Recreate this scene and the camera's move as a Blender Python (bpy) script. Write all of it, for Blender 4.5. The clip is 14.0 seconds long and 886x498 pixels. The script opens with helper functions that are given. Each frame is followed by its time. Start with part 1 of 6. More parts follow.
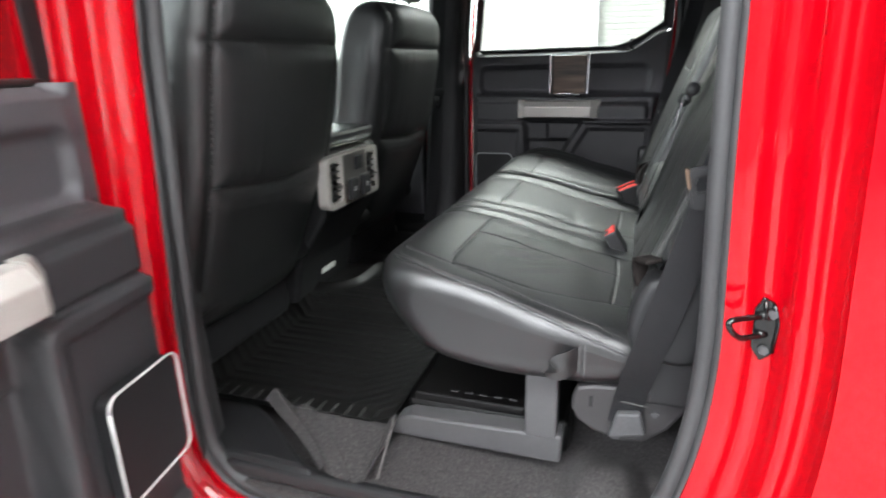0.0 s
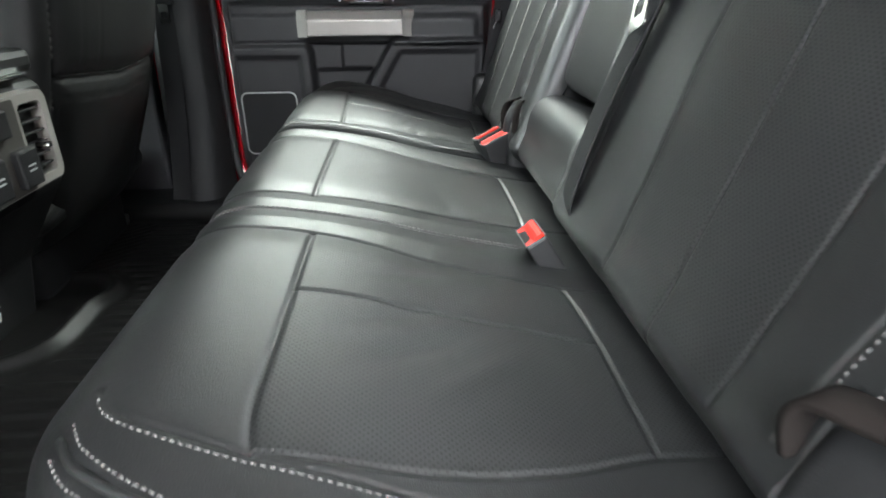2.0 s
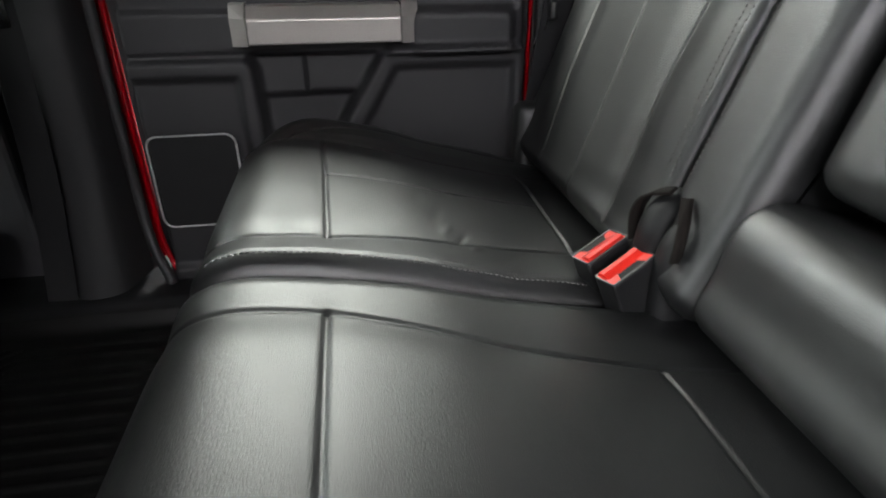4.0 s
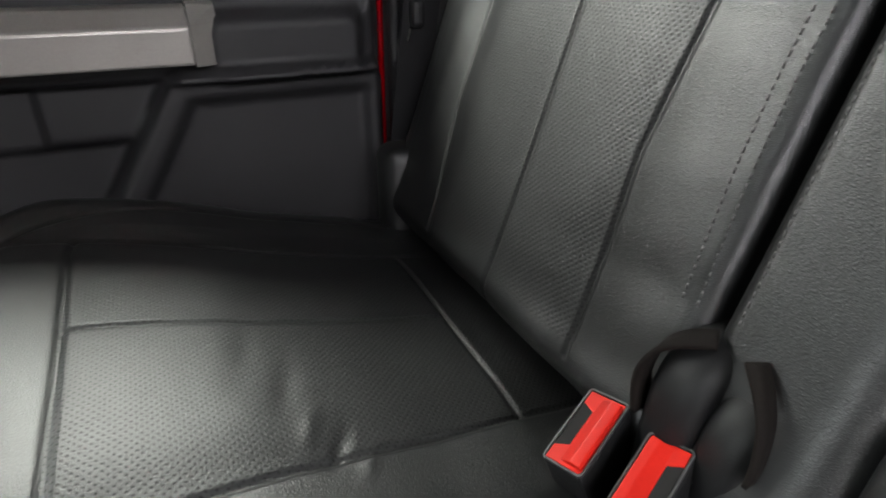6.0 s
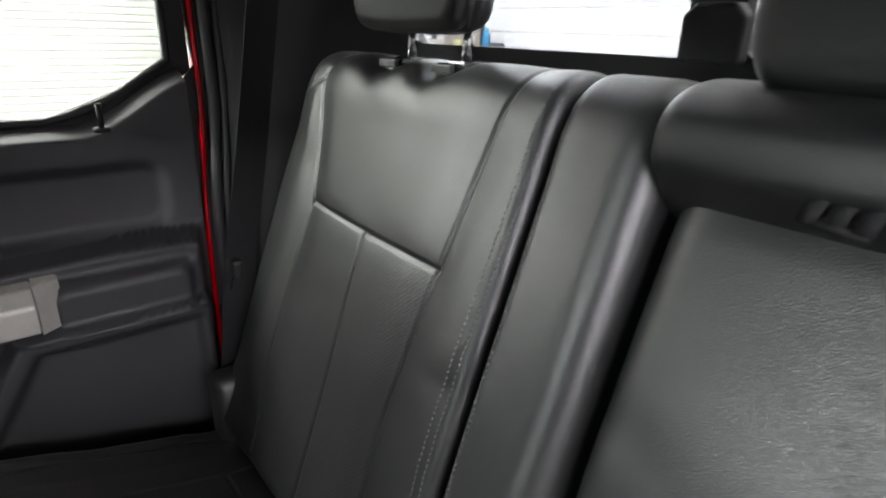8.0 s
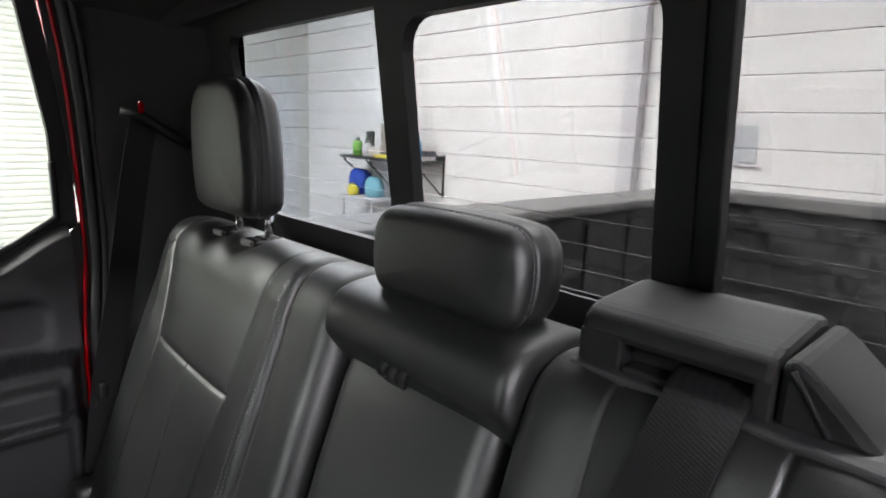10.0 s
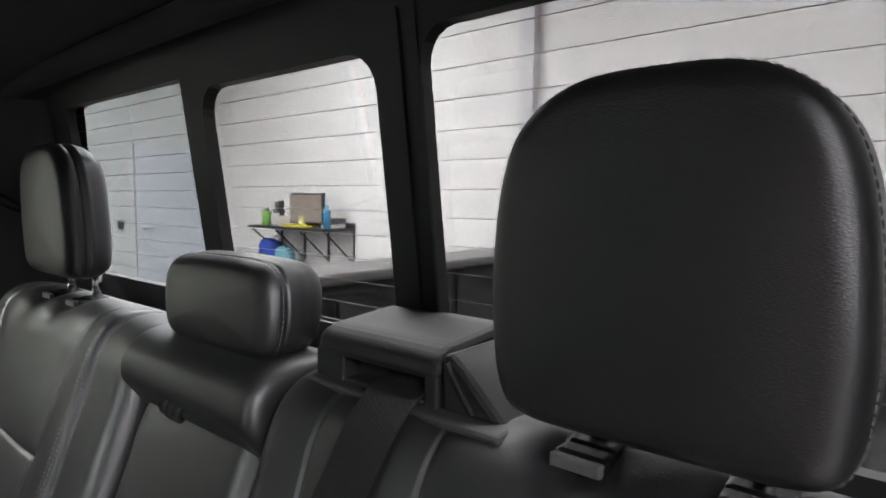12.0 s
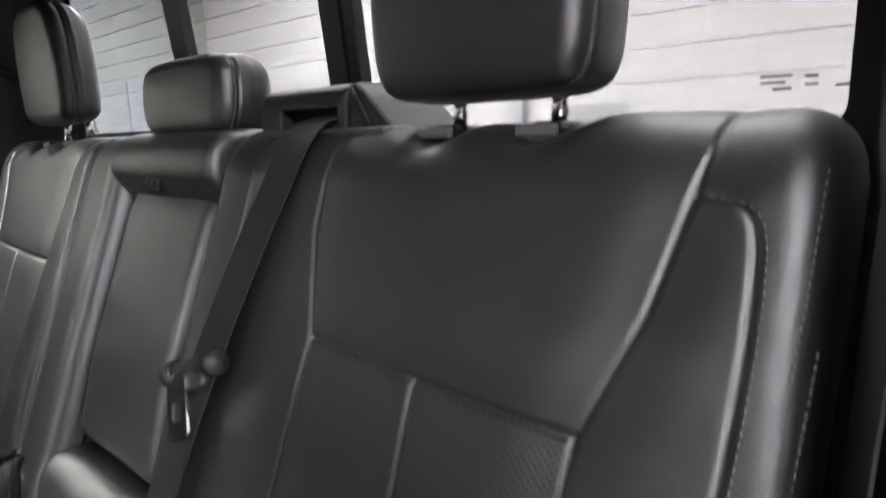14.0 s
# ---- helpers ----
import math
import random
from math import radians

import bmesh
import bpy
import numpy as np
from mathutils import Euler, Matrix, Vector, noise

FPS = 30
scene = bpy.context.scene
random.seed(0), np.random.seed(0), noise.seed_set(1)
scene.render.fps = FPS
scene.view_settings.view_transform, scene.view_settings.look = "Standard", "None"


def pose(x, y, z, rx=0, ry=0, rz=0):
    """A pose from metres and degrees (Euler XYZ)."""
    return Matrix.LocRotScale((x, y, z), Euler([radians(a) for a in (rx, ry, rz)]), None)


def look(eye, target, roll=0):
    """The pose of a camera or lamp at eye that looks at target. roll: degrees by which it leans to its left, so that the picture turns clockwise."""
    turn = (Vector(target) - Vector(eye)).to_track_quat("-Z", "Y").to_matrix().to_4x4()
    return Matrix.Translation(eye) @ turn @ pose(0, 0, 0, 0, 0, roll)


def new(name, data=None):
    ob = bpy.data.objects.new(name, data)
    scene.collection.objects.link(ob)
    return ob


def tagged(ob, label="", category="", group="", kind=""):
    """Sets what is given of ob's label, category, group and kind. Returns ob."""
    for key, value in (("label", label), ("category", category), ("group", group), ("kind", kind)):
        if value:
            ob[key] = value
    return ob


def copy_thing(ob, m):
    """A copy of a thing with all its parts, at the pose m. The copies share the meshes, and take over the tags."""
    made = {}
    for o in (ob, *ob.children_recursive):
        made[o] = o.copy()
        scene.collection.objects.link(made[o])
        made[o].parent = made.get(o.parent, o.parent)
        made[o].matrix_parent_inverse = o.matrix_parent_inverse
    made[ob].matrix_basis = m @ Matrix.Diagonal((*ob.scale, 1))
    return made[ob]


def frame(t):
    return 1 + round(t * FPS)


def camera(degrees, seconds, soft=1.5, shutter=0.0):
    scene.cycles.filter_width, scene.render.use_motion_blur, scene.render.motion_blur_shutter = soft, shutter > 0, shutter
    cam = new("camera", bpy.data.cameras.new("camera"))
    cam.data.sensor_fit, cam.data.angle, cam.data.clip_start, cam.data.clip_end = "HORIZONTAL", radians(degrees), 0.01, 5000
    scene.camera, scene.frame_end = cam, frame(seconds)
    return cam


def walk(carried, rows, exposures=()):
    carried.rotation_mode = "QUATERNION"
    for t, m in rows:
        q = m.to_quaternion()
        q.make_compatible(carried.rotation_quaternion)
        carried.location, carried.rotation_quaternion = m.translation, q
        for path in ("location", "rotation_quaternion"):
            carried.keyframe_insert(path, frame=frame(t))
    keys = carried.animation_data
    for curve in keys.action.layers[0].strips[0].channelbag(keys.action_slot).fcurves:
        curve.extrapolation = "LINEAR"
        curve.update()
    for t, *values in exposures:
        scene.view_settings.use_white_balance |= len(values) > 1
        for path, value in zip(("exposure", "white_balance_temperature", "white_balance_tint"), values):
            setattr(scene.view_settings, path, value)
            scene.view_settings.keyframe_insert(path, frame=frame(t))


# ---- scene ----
cam = camera(75.1, 14.0, soft=1.8, shutter=0.3)
PATH = [
    (0, (0.432, -0.72, 0.723), (-0.175, 1.084, 0.11), -1.3),
    (0.5, (0.396, -0.516, 0.68), (0.12, 1.363, 0.054), -0.9),
    (1, (0.323, -0.382, 0.662), (0.226, 1.504, 0.005), -0.6),
    (1.5, (0.27, -0.239, 0.646), (0.303, 1.625, -0.077), -0.5),
    (2, (0.243, -0.102, 0.64), (0.386, 1.711, -0.192), -0.3),
    (2.5, (0.214, 0.041, 0.644), (0.414, 1.83, -0.227), -0.2),
    (3, (0.182, 0.19, 0.653), (0.408, 1.969, -0.231), -0.0),
    (3.2, (0.164, 0.247, 0.659), (0.399, 2.016, -0.243), -0.1),
    (5.3, (0.197, 0.766, 0.635), (0.734, 2.461, -0.28), 0.0),
    (5.5, (0.205, 0.778, 0.638), (0.804, 2.445, -0.289), 0.1),
    (6, (0.226, 0.794, 0.633), (1.007, 2.39, -0.284), 0.4),
    (6.5, (0.219, 0.792, 0.666), (1.17, 2.302, -0.238), 1.0),
    (7, (0.227, 0.77, 0.748), (1.256, 2.249, -0.121), 1.8),
    (7.5, (0.238, 0.728, 0.832), (1.374, 2.2, 0.095), 1.8),
    (8, (0.248, 0.662, 0.9), (1.441, 2.104, 0.193), 1.8),
    (8.5, (0.259, 0.558, 0.962), (1.485, 1.977, 0.269), 1.9),
    (9, (0.269, 0.468, 0.999), (1.523, 1.886, 0.353), 2.0),
    (9.2, (0.267, 0.435, 1.018), (1.54, 1.855, 0.414), 2.2),
    (11.3, (0.33, 0.29, 1.039), (1.816, 1.617, 0.868), 1.0),
    (11.5, (0.331, 0.26, 1.028), (1.839, 1.563, 0.863), 0.8),
    (12, (0.338, 0.204, 1.02), (1.888, 1.456, 0.851), 0.6),
    (12.5, (0.342, 0.175, 0.994), (1.912, 1.401, 0.826), 0.3),
    (13, (0.325, 0.117, 0.972), (1.911, 1.323, 0.805), 0.1),
    (13.5, (0.304, 0.076, 0.94), (1.874, 1.293, 0.7), -0.7),
    (14, (0.281, 0.043, 0.855), (1.802, 1.291, 0.494), -0.9),
]
EXPOSURES = [(0.0, 2.5, 6250, 6), (1.0, 2.5, 6250, 4), (1.6, 2.9, 6250, 3), (2.3, 3.05, 6250, 3), (3.0, 2.6, 6350, 6), (5.5, 2.12, 6550, 9), (6.5, 2.32, 6550, 9), (7.0, 2.6, 6550, 10), (7.5, 2.65, 6500, 10), (8.0, 2.55, 6500, 10), (9.0, 2.5, 6500, 10), (11.4, 1.95, 6500, 10), (12.0, 2.1, 6500, 10), (12.5, 2.4, 6500, 10), (14.0, 2.5, 6480, 12)]
walk(cam, [(t, look(eye, target, roll)) for t, eye, target, roll in PATH], EXPOSURES)

# ---- light ----
world = bpy.data.worlds.new("shop_sky")
scene.world = world
world.use_nodes = True
wn = world.node_tree.nodes
sky = wn.new("ShaderNodeTexSky")
sky.sky_type, sky.sun_disc = "NISHITA", False
sky.sun_elevation, sky.sun_rotation = radians(40), radians(200)
world.node_tree.links.new(sky.outputs[0], wn["Background"].inputs[0])
wn["Background"].inputs[1].default_value = 0.05


def area(name, m, sx, sy, watts, color=(1, 1, 1)):
    lamp = bpy.data.lights.new(name, "AREA")
    lamp.shape, lamp.size, lamp.size_y, lamp.energy, lamp.color = "RECTANGLE", sx, sy, watts, color
    ob = new(name, lamp)
    ob.matrix_world = m
    return ob


# rows of unseen flat ceiling lights, placed and weighted to light the cab: x, y, watts
# the rows at x -9.5 and -12.5 are added to brighten the tilted backrests
LAMPS = [(-3.2, -2.4, 100), (0.2, -2.4, 20), (2.6, -2.4, 20), (-2.6, -5.4, 230), (0.4, -5.4, 85), (-3.4, 4.6, 430), (0.2, 4.6, 200), (2.4, 4.6, 195), (1.6, 0.95, 135), (-9.5, -0.4, 200), (-9.5, 2.2, 200), (-12.5, -0.4, 420), (-12.5, 2.2, 420)]
for lx, ly, watts in LAMPS:
    area("unseen_lamp_light", pose(lx, ly, 3.355), 2.5, 1.5, watts, (0.955, 0.94, 1.0) if ly < 0 else (0.985, 0.985, 0.99))

# ---- materials ----
def nodes_of(name):
    m = bpy.data.materials.new(name)
    m.use_nodes = True
    nt = m.node_tree
    return m, nt, nt.nodes["Principled BSDF"]


def math_node(nt, op, a, b=None):
    n = nt.nodes.new("ShaderNodeMath")
    n.operation = op
    for k, v in enumerate((a, b)):
        if v is None:
            continue
        if isinstance(v, (int, float)):
            n.inputs[k].default_value = v
        else:
            nt.links.new(v, n.inputs[k])
    return n.outputs[0]


def coords(nt):
    return nt.nodes.new("ShaderNodeTexCoord").outputs["Object"]


def noise_tex(nt, scale, detail=4.0, rough=0.6):
    n = nt.nodes.new("ShaderNodeTexNoise")
    n.inputs["Scale"].default_value, n.inputs["Detail"].default_value, n.inputs["Roughness"].default_value = scale, detail, rough
    nt.links.new(coords(nt), n.inputs["Vector"])
    return n.outputs["Fac"]


def ramp(nt, fac, stops):
    n = nt.nodes.new("ShaderNodeValToRGB")
    while len(n.color_ramp.elements) < len(stops):
        n.color_ramp.elements.new(0.5)
    for e, (p, c) in zip(n.color_ramp.elements, stops):
        e.position, e.color = p, (*c, 1)
    nt.links.new(fac, n.inputs[0])
    return n.outputs[0]


def bump(nt, height, strength, distance, base=None):
    n = nt.nodes.new("ShaderNodeBump")
    n.inputs["Strength"].default_value, n.inputs["Distance"].default_value = strength, distance
    nt.links.new(height, n.inputs["Height"])
    if base is not None:
        nt.links.new(base, n.inputs["Normal"])
    return n.outputs[0]


def to_range(nt, fac, lo, hi):
    n = nt.nodes.new("ShaderNodeMapRange")
    n.inputs["To Min"].default_value, n.inputs["To Max"].default_value = lo, hi
    nt.links.new(fac, n.inputs["Value"])
    return n.outputs[0]


def surface(name, dark, light, rough=(0.4, 0.55), metal=0.0, big=6.0, grain=120.0, relief=0.15, depth=0.001, coat=0.0, spec=0.5):
    """Two-scale mottled colour, roughness and fine relief."""
    m, nt, p = nodes_of(name)
    nb, ng = noise_tex(nt, big), noise_tex(nt, grain, 3.0)
    mix = math_node(nt, "ADD", math_node(nt, "MULTIPLY", nb, 0.7), math_node(nt, "MULTIPLY", ng, 0.3))
    nt.links.new(ramp(nt, mix, [(0.35, dark), (0.65, light)]), p.inputs["Base Color"])
    nt.links.new(to_range(nt, mix, rough[0], rough[1]), p.inputs["Roughness"])
    p.inputs["Metallic"].default_value = metal
    p.inputs["Coat Weight"].default_value = coat
    p.inputs["Specular IOR Level"].default_value = spec
    if relief:
        nt.links.new(bump(nt, ng, relief, depth), p.inputs["Normal"])
    return m


def pebbles(nt, scale):
    """Pebbled grain drawn out sideways."""
    mp = nt.nodes.new("ShaderNodeMapping")
    mp.inputs["Scale"].default_value = (0.7, 0.38, 1.2)
    nt.links.new(coords(nt), mp.inputs[0])
    n = nt.nodes.new("ShaderNodeTexVoronoi")
    n.feature = "DISTANCE_TO_EDGE"
    n.inputs["Scale"].default_value = scale
    nt.links.new(mp.outputs[0], n.inputs["Vector"])
    return n.outputs["Distance"]


def leather(name, tint=1.0, perforated="", rough=(0.30, 0.41), grain_depth=0.34):
    """Black automotive leather: pebbled grain, soft creases, and rows of pin holes where perforated."""
    m, nt, p = nodes_of(name)
    nb = noise_tex(nt, 7.0, 5.0)
    grain = pebbles(nt, 860.0)
    crease = noise_tex(nt, 110.0, 5.0, 0.75)
    nt.links.new(ramp(nt, nb, [(0.3, [0.0085 * tint, 0.0087 * tint, 0.0091 * tint]), (0.7, [0.0128 * tint, 0.0130 * tint, 0.0135 * tint])]), p.inputs["Base Color"])
    nt.links.new(to_range(nt, nb, rough[0], rough[1]), p.inputs["Roughness"])
    p.inputs["Specular IOR Level"].default_value = 0.78
    b = bump(nt, crease, 0.06, 0.0015)
    b = bump(nt, math_node(nt, "MINIMUM", grain, 0.28), grain_depth, 0.0009, b)
    if perforated:
        sep = nt.nodes.new("ShaderNodeSeparateXYZ")
        nt.links.new(coords(nt), sep.inputs[0])
        a, c = sep.outputs[1], sep.outputs[0 if perforated == "top" else 2]
        pitch = 0.0052
        u, v = math_node(nt, "MULTIPLY", a, 1 / pitch), math_node(nt, "MULTIPLY", c, 1 / pitch)
        u1, v1 = math_node(nt, "ADD", u, v), math_node(nt, "SUBTRACT", u, v)
        s = math_node(nt, "MULTIPLY", math_node(nt, "SINE", math_node(nt, "MULTIPLY", u1, math.pi)), math_node(nt, "SINE", math_node(nt, "MULTIPLY", v1, math.pi)))
        s = math_node(nt, "ABSOLUTE", s)
        hole = math_node(nt, "MULTIPLY", math_node(nt, "GREATER_THAN", s, 0.74), 0.5)
        mixc = nt.nodes.new("ShaderNodeMix")
        mixc.data_type = "RGBA"
        nt.links.new(hole, mixc.inputs["Factor"])
        nt.links.new(p.inputs["Base Color"].links[0].from_socket, mixc.inputs[6])
        mixc.inputs[7].default_value = (0.003, 0.003, 0.003, 1)
        nt.links.new(mixc.outputs[2], p.inputs["Base Color"])
        nt.links.new(math_node(nt, "SUBTRACT", 0.78, math_node(nt, "MULTIPLY", hole, 0.55)), p.inputs["Specular IOR Level"])
        b = bump(nt, math_node(nt, "MULTIPLY", math_node(nt, "POWER", s, 3.0), -1.0), 0.25, 0.0006, b)
    nt.links.new(b, p.inputs["Normal"])
    return m


def plain(name, color, rough=0.5, metal=0.0):
    m, nt, p = nodes_of(name)
    p.inputs["Base Color"].default_value, p.inputs["Roughness"].default_value, p.inputs["Metallic"].default_value = (*color, 1), rough, metal
    return m


def glass(name, tint=(1, 1, 1)):
    m, nt, p = nodes_of(name)
    nt.nodes.remove(p)
    clear = nt.nodes.new("ShaderNodeBsdfTransparent")
    clear.inputs[0].default_value = (*tint, 1)
    gloss = nt.nodes.new("ShaderNodeBsdfGlossy")
    gloss.inputs["Roughness"].default_value = 0.02
    mix = nt.nodes.new("ShaderNodeMixShader")
    mix.inputs[0].default_value = 0.035
    nt.links.new(clear.outputs[0], mix.inputs[1])
    nt.links.new(gloss.outputs[0], mix.inputs[2])
    nt.links.new(mix.outputs[0], nt.nodes["Material Output"].inputs[0])
    return m


def glow(name, color, strength):
    m, nt, p = nodes_of(name)
    p.inputs["Base Color"].default_value = (0.03, 0.03, 0.03, 1)
    m.cycles.emission_sampling = "NONE"
    p.inputs["Emission Color"].default_value, p.inputs["Emission Strength"].default_value = (*color, 1), strength
    return m


def webbing(name):
    """Woven belt: herringbone of fine ribs across and along."""
    m, nt, p = nodes_of(name)
    sep = nt.nodes.new("ShaderNodeSeparateXYZ")
    nt.links.new(coords(nt), sep.inputs[0])
    a = math_node(nt, "ADD", sep.outputs[0], sep.outputs[1])
    u = math_node(nt, "SINE", math_node(nt, "MULTIPLY", a, 2 * math.pi / 0.0026))
    v = math_node(nt, "SINE", math_node(nt, "MULTIPLY", math_node(nt, "ADD", sep.outputs[2], math_node(nt, "MULTIPLY", a, 0.5)), 2 * math.pi / 0.0019))
    h = math_node(nt, "ADD", math_node(nt, "MULTIPLY", math_node(nt, "MULTIPLY", u, v), 0.5), math_node(nt, "MULTIPLY", noise_tex(nt, 600.0), 0.5))
    nt.links.new(ramp(nt, h, [(0.0, (0.003, 0.003, 0.0035)), (0.7, (0.017, 0.017, 0.019))]), p.inputs["Base Color"])
    p.inputs["Roughness"].default_value = 0.6
    p.inputs["Specular IOR Level"].default_value = 0.3
    nt.links.new(bump(nt, h, 0.5, 0.001), p.inputs["Normal"])
    return m


def wood_grain(name):
    m, nt, p = nodes_of(name)
    mp = nt.nodes.new("ShaderNodeMapping")
    mp.inputs["Scale"].default_value = (3, 10, 40)
    nt.links.new(coords(nt), mp.inputs[0])
    n = nt.nodes.new("ShaderNodeTexNoise")
    n.inputs["Scale"].default_value, n.inputs["Detail"].default_value = 1.2, 6
    nt.links.new(mp.outputs[0], n.inputs["Vector"])
    nt.links.new(ramp(nt, n.outputs["Fac"], [(0.3, (0.030, 0.016, 0.010)), (0.55, (0.105, 0.062, 0.040)), (0.75, (0.19, 0.125, 0.085))]), p.inputs["Base Color"])
    p.inputs["Roughness"].default_value = 0.3
    return m


def carpet_mat(name):
    m, nt, p = nodes_of(name)
    n = noise_tex(nt, 210.0, 6.0, 0.85)
    nt.links.new(ramp(nt, n, [(0.36, (0.010, 0.009, 0.009)), (0.52, (0.034, 0.031, 0.031)), (0.72, (0.095, 0.086, 0.085))]), p.inputs["Base Color"])
    p.inputs["Roughness"].default_value = 0.95
    nt.links.new(bump(nt, n, 0.9, 0.004), p.inputs["Normal"])
    return m


LEATHER = leather("black_leather")
PERF_TOP = leather("perforated_leather_cushion", 1.1, "top", (0.34, 0.46), 0.26)
PERF_BACK = leather("perforated_leather_back", 1.1, "back", (0.34, 0.46), 0.26)
DARK_VINYL = leather("dark_vinyl", 0.55, "", (0.42, 0.54))
THREAD = surface("pale_grey_thread", (0.065, 0.063, 0.062), (0.12, 0.117, 0.115), (0.7, 0.85), grain=900)
DARK_THREAD = surface("dull_grey_thread", (0.06, 0.06, 0.06), (0.10, 0.10, 0.10), (0.7, 0.85), grain=900)
PLASTIC = surface("black_grained_plastic", (0.008, 0.008, 0.0088), (0.0128, 0.0128, 0.0136), (0.45, 0.6), grain=700, relief=0.35, depth=0.0006, spec=0.35)
SOFT_TRIM = surface("charcoal_soft_trim", (0.043, 0.0413, 0.0452), (0.058, 0.0555, 0.0602), (0.5, 0.62), grain=600, relief=0.3, depth=0.0006)
# darker copy of the soft trim, with the lower door's shade in its colour
SHADED_TRIM = surface("shaded_soft_trim_copy", (0.019, 0.0183, 0.020), (0.027, 0.0262, 0.0282), (0.5, 0.62), grain=600, relief=0.3, depth=0.0006)
PILLAR_TRIM = surface("charcoal_pillar_trim", (0.012, 0.0118, 0.0125), (0.018, 0.0175, 0.0185), (0.55, 0.7), grain=500, relief=0.25, depth=0.0005)
SILVER = surface("satin_silver_trim", (0.35, 0.33, 0.305), (0.42, 0.40, 0.37), (0.34, 0.44), metal=0.35, grain=400, relief=0.03)
CHROME = surface("chrome", (0.75, 0.75, 0.76), (0.85, 0.85, 0.86), (0.06, 0.12), metal=1.0, relief=0)
RING = surface("bright_satin_ring", (0.50, 0.50, 0.49), (0.60, 0.60, 0.59), (0.25, 0.35), metal=0.25, relief=0)
WOOD = wood_grain("brown_wood_grain_insert")
RED_PAINT = surface("red_car_paint", (0.29, 0.0001, 0.0034), (0.33, 0.0003, 0.0044), (0.3, 0.4), grain=60, relief=0, coat=0.75, spec=0.0)
RED_BUTTON = surface("red_release_button", (0.60, 0.016, 0.010), (0.70, 0.022, 0.013), (0.38, 0.48), grain=300, relief=0.05, spec=0.25)
RUBBER = surface("black_rubber_seal", (0.022, 0.022, 0.023), (0.035, 0.035, 0.036), (0.45, 0.6), grain=250, relief=0.2)
MAT_RUBBER = surface("black_rubber_mat", (0.0025, 0.0024, 0.0024), (0.0045, 0.0042, 0.0042), (0.36, 0.5), grain=300, relief=0.15, depth=0.0005, spec=0.22)
CARPET = carpet_mat("charcoal_carpet")
CUT_EDGE = surface("frayed_carpet_edge", (0.06, 0.056, 0.054), (0.15, 0.14, 0.135), (0.9, 1.0), grain=260, relief=0.8, depth=0.003)
HEADLINER = surface("dark_headliner_cloth", (0.008, 0.0075, 0.0085), (0.013, 0.0125, 0.014), (0.9, 1.0), grain=900, relief=0.3)
WEBBING = webbing("black_belt_webbing")
STEEL = surface("dark_coated_steel", (0.035, 0.035, 0.037), (0.060, 0.060, 0.062), (0.35, 0.5), grain=200, relief=0.1)
BARE_STEEL = surface("bare_steel", (0.35, 0.34, 0.33), (0.5, 0.49, 0.48), (0.2, 0.35), metal=1.0, grain=200, relief=0.05)
SATIN_DARK = surface("satin_charcoal_cover", (0.016, 0.015, 0.0155), (0.024, 0.022, 0.023), (0.42, 0.55), grain=200, relief=0.08)
SATIN_GREY = surface("satin_grey_steel", (0.045, 0.044, 0.046), (0.06, 0.059, 0.061), (0.4, 0.5), grain=200, relief=0.05)
BED_LINER = surface("dusty_black_bed_liner", (0.005, 0.005, 0.006), (0.085, 0.085, 0.088), (0.5, 0.85), big=22, grain=70, relief=0.6, depth=0.004)
BROWN_LINING = surface("dark_brown_suede_lining", (0.006, 0.0045, 0.004), (0.011, 0.008, 0.007), (0.8, 0.95), grain=500, relief=0.3, spec=0.2)
BUTTON_GREY = surface("grey_button_plastic", (0.05, 0.05, 0.05), (0.075, 0.075, 0.075), (0.3, 0.4), grain=300, relief=0.05)
# near-black for patches and sheets that paint the shade inside slots and vents
slot_shade = plain("slot_shade_black", (0.004, 0.004, 0.004), 0.8)
GLOSS_BLACK = surface("glossy_black_steel", (0.004, 0.004, 0.004), (0.008, 0.008, 0.008), (0.12, 0.2), grain=200, relief=0.05)
PALE_PRINT = plain("pale_print", (0.45, 0.45, 0.45), 0.6)
CAP_GREY = surface("mottled_grey_cap_plastic", (0.10, 0.10, 0.10), (0.19, 0.185, 0.18), (0.5, 0.7), big=14, grain=160, relief=0.3)
GLASS = glass("clear_window_glass", (0.50, 0.51, 0.492))
CLEAR = glass("tinted_front_glass", (0.76, 0.79, 0.77))
REAR_GLASS = glass("rear_window_glass", (0.335, 0.335, 0.335))
TINTED = glass("tinted_window_glass", (0.355, 0.365, 0.375))
WIRE = plain("defroster_wire", (0.03, 0.027, 0.025), 0.6)
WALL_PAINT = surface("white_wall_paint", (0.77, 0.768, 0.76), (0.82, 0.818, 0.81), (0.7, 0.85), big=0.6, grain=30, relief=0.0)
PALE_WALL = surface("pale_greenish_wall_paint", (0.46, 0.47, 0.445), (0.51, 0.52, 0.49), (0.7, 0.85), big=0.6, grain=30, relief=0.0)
# dark on purpose: unseen walls that cut fill light and reflections in the red paint
GREY_WALL = surface("unseen_wall_dark_grey", (0.06, 0.06, 0.062), (0.085, 0.085, 0.088), (0.7, 0.85), big=0.6, grain=30, relief=0.0)
SHUTTER = surface("white_shutter_enamel", (0.46, 0.48, 0.45), (0.51, 0.53, 0.50), (0.35, 0.5), big=1.5, grain=60, relief=0.03)
CEIL_PAINT = surface("grey_ceiling_paint", (0.30, 0.30, 0.30), (0.36, 0.36, 0.36), (0.8, 0.9), big=1.0, grain=60, relief=0.05)
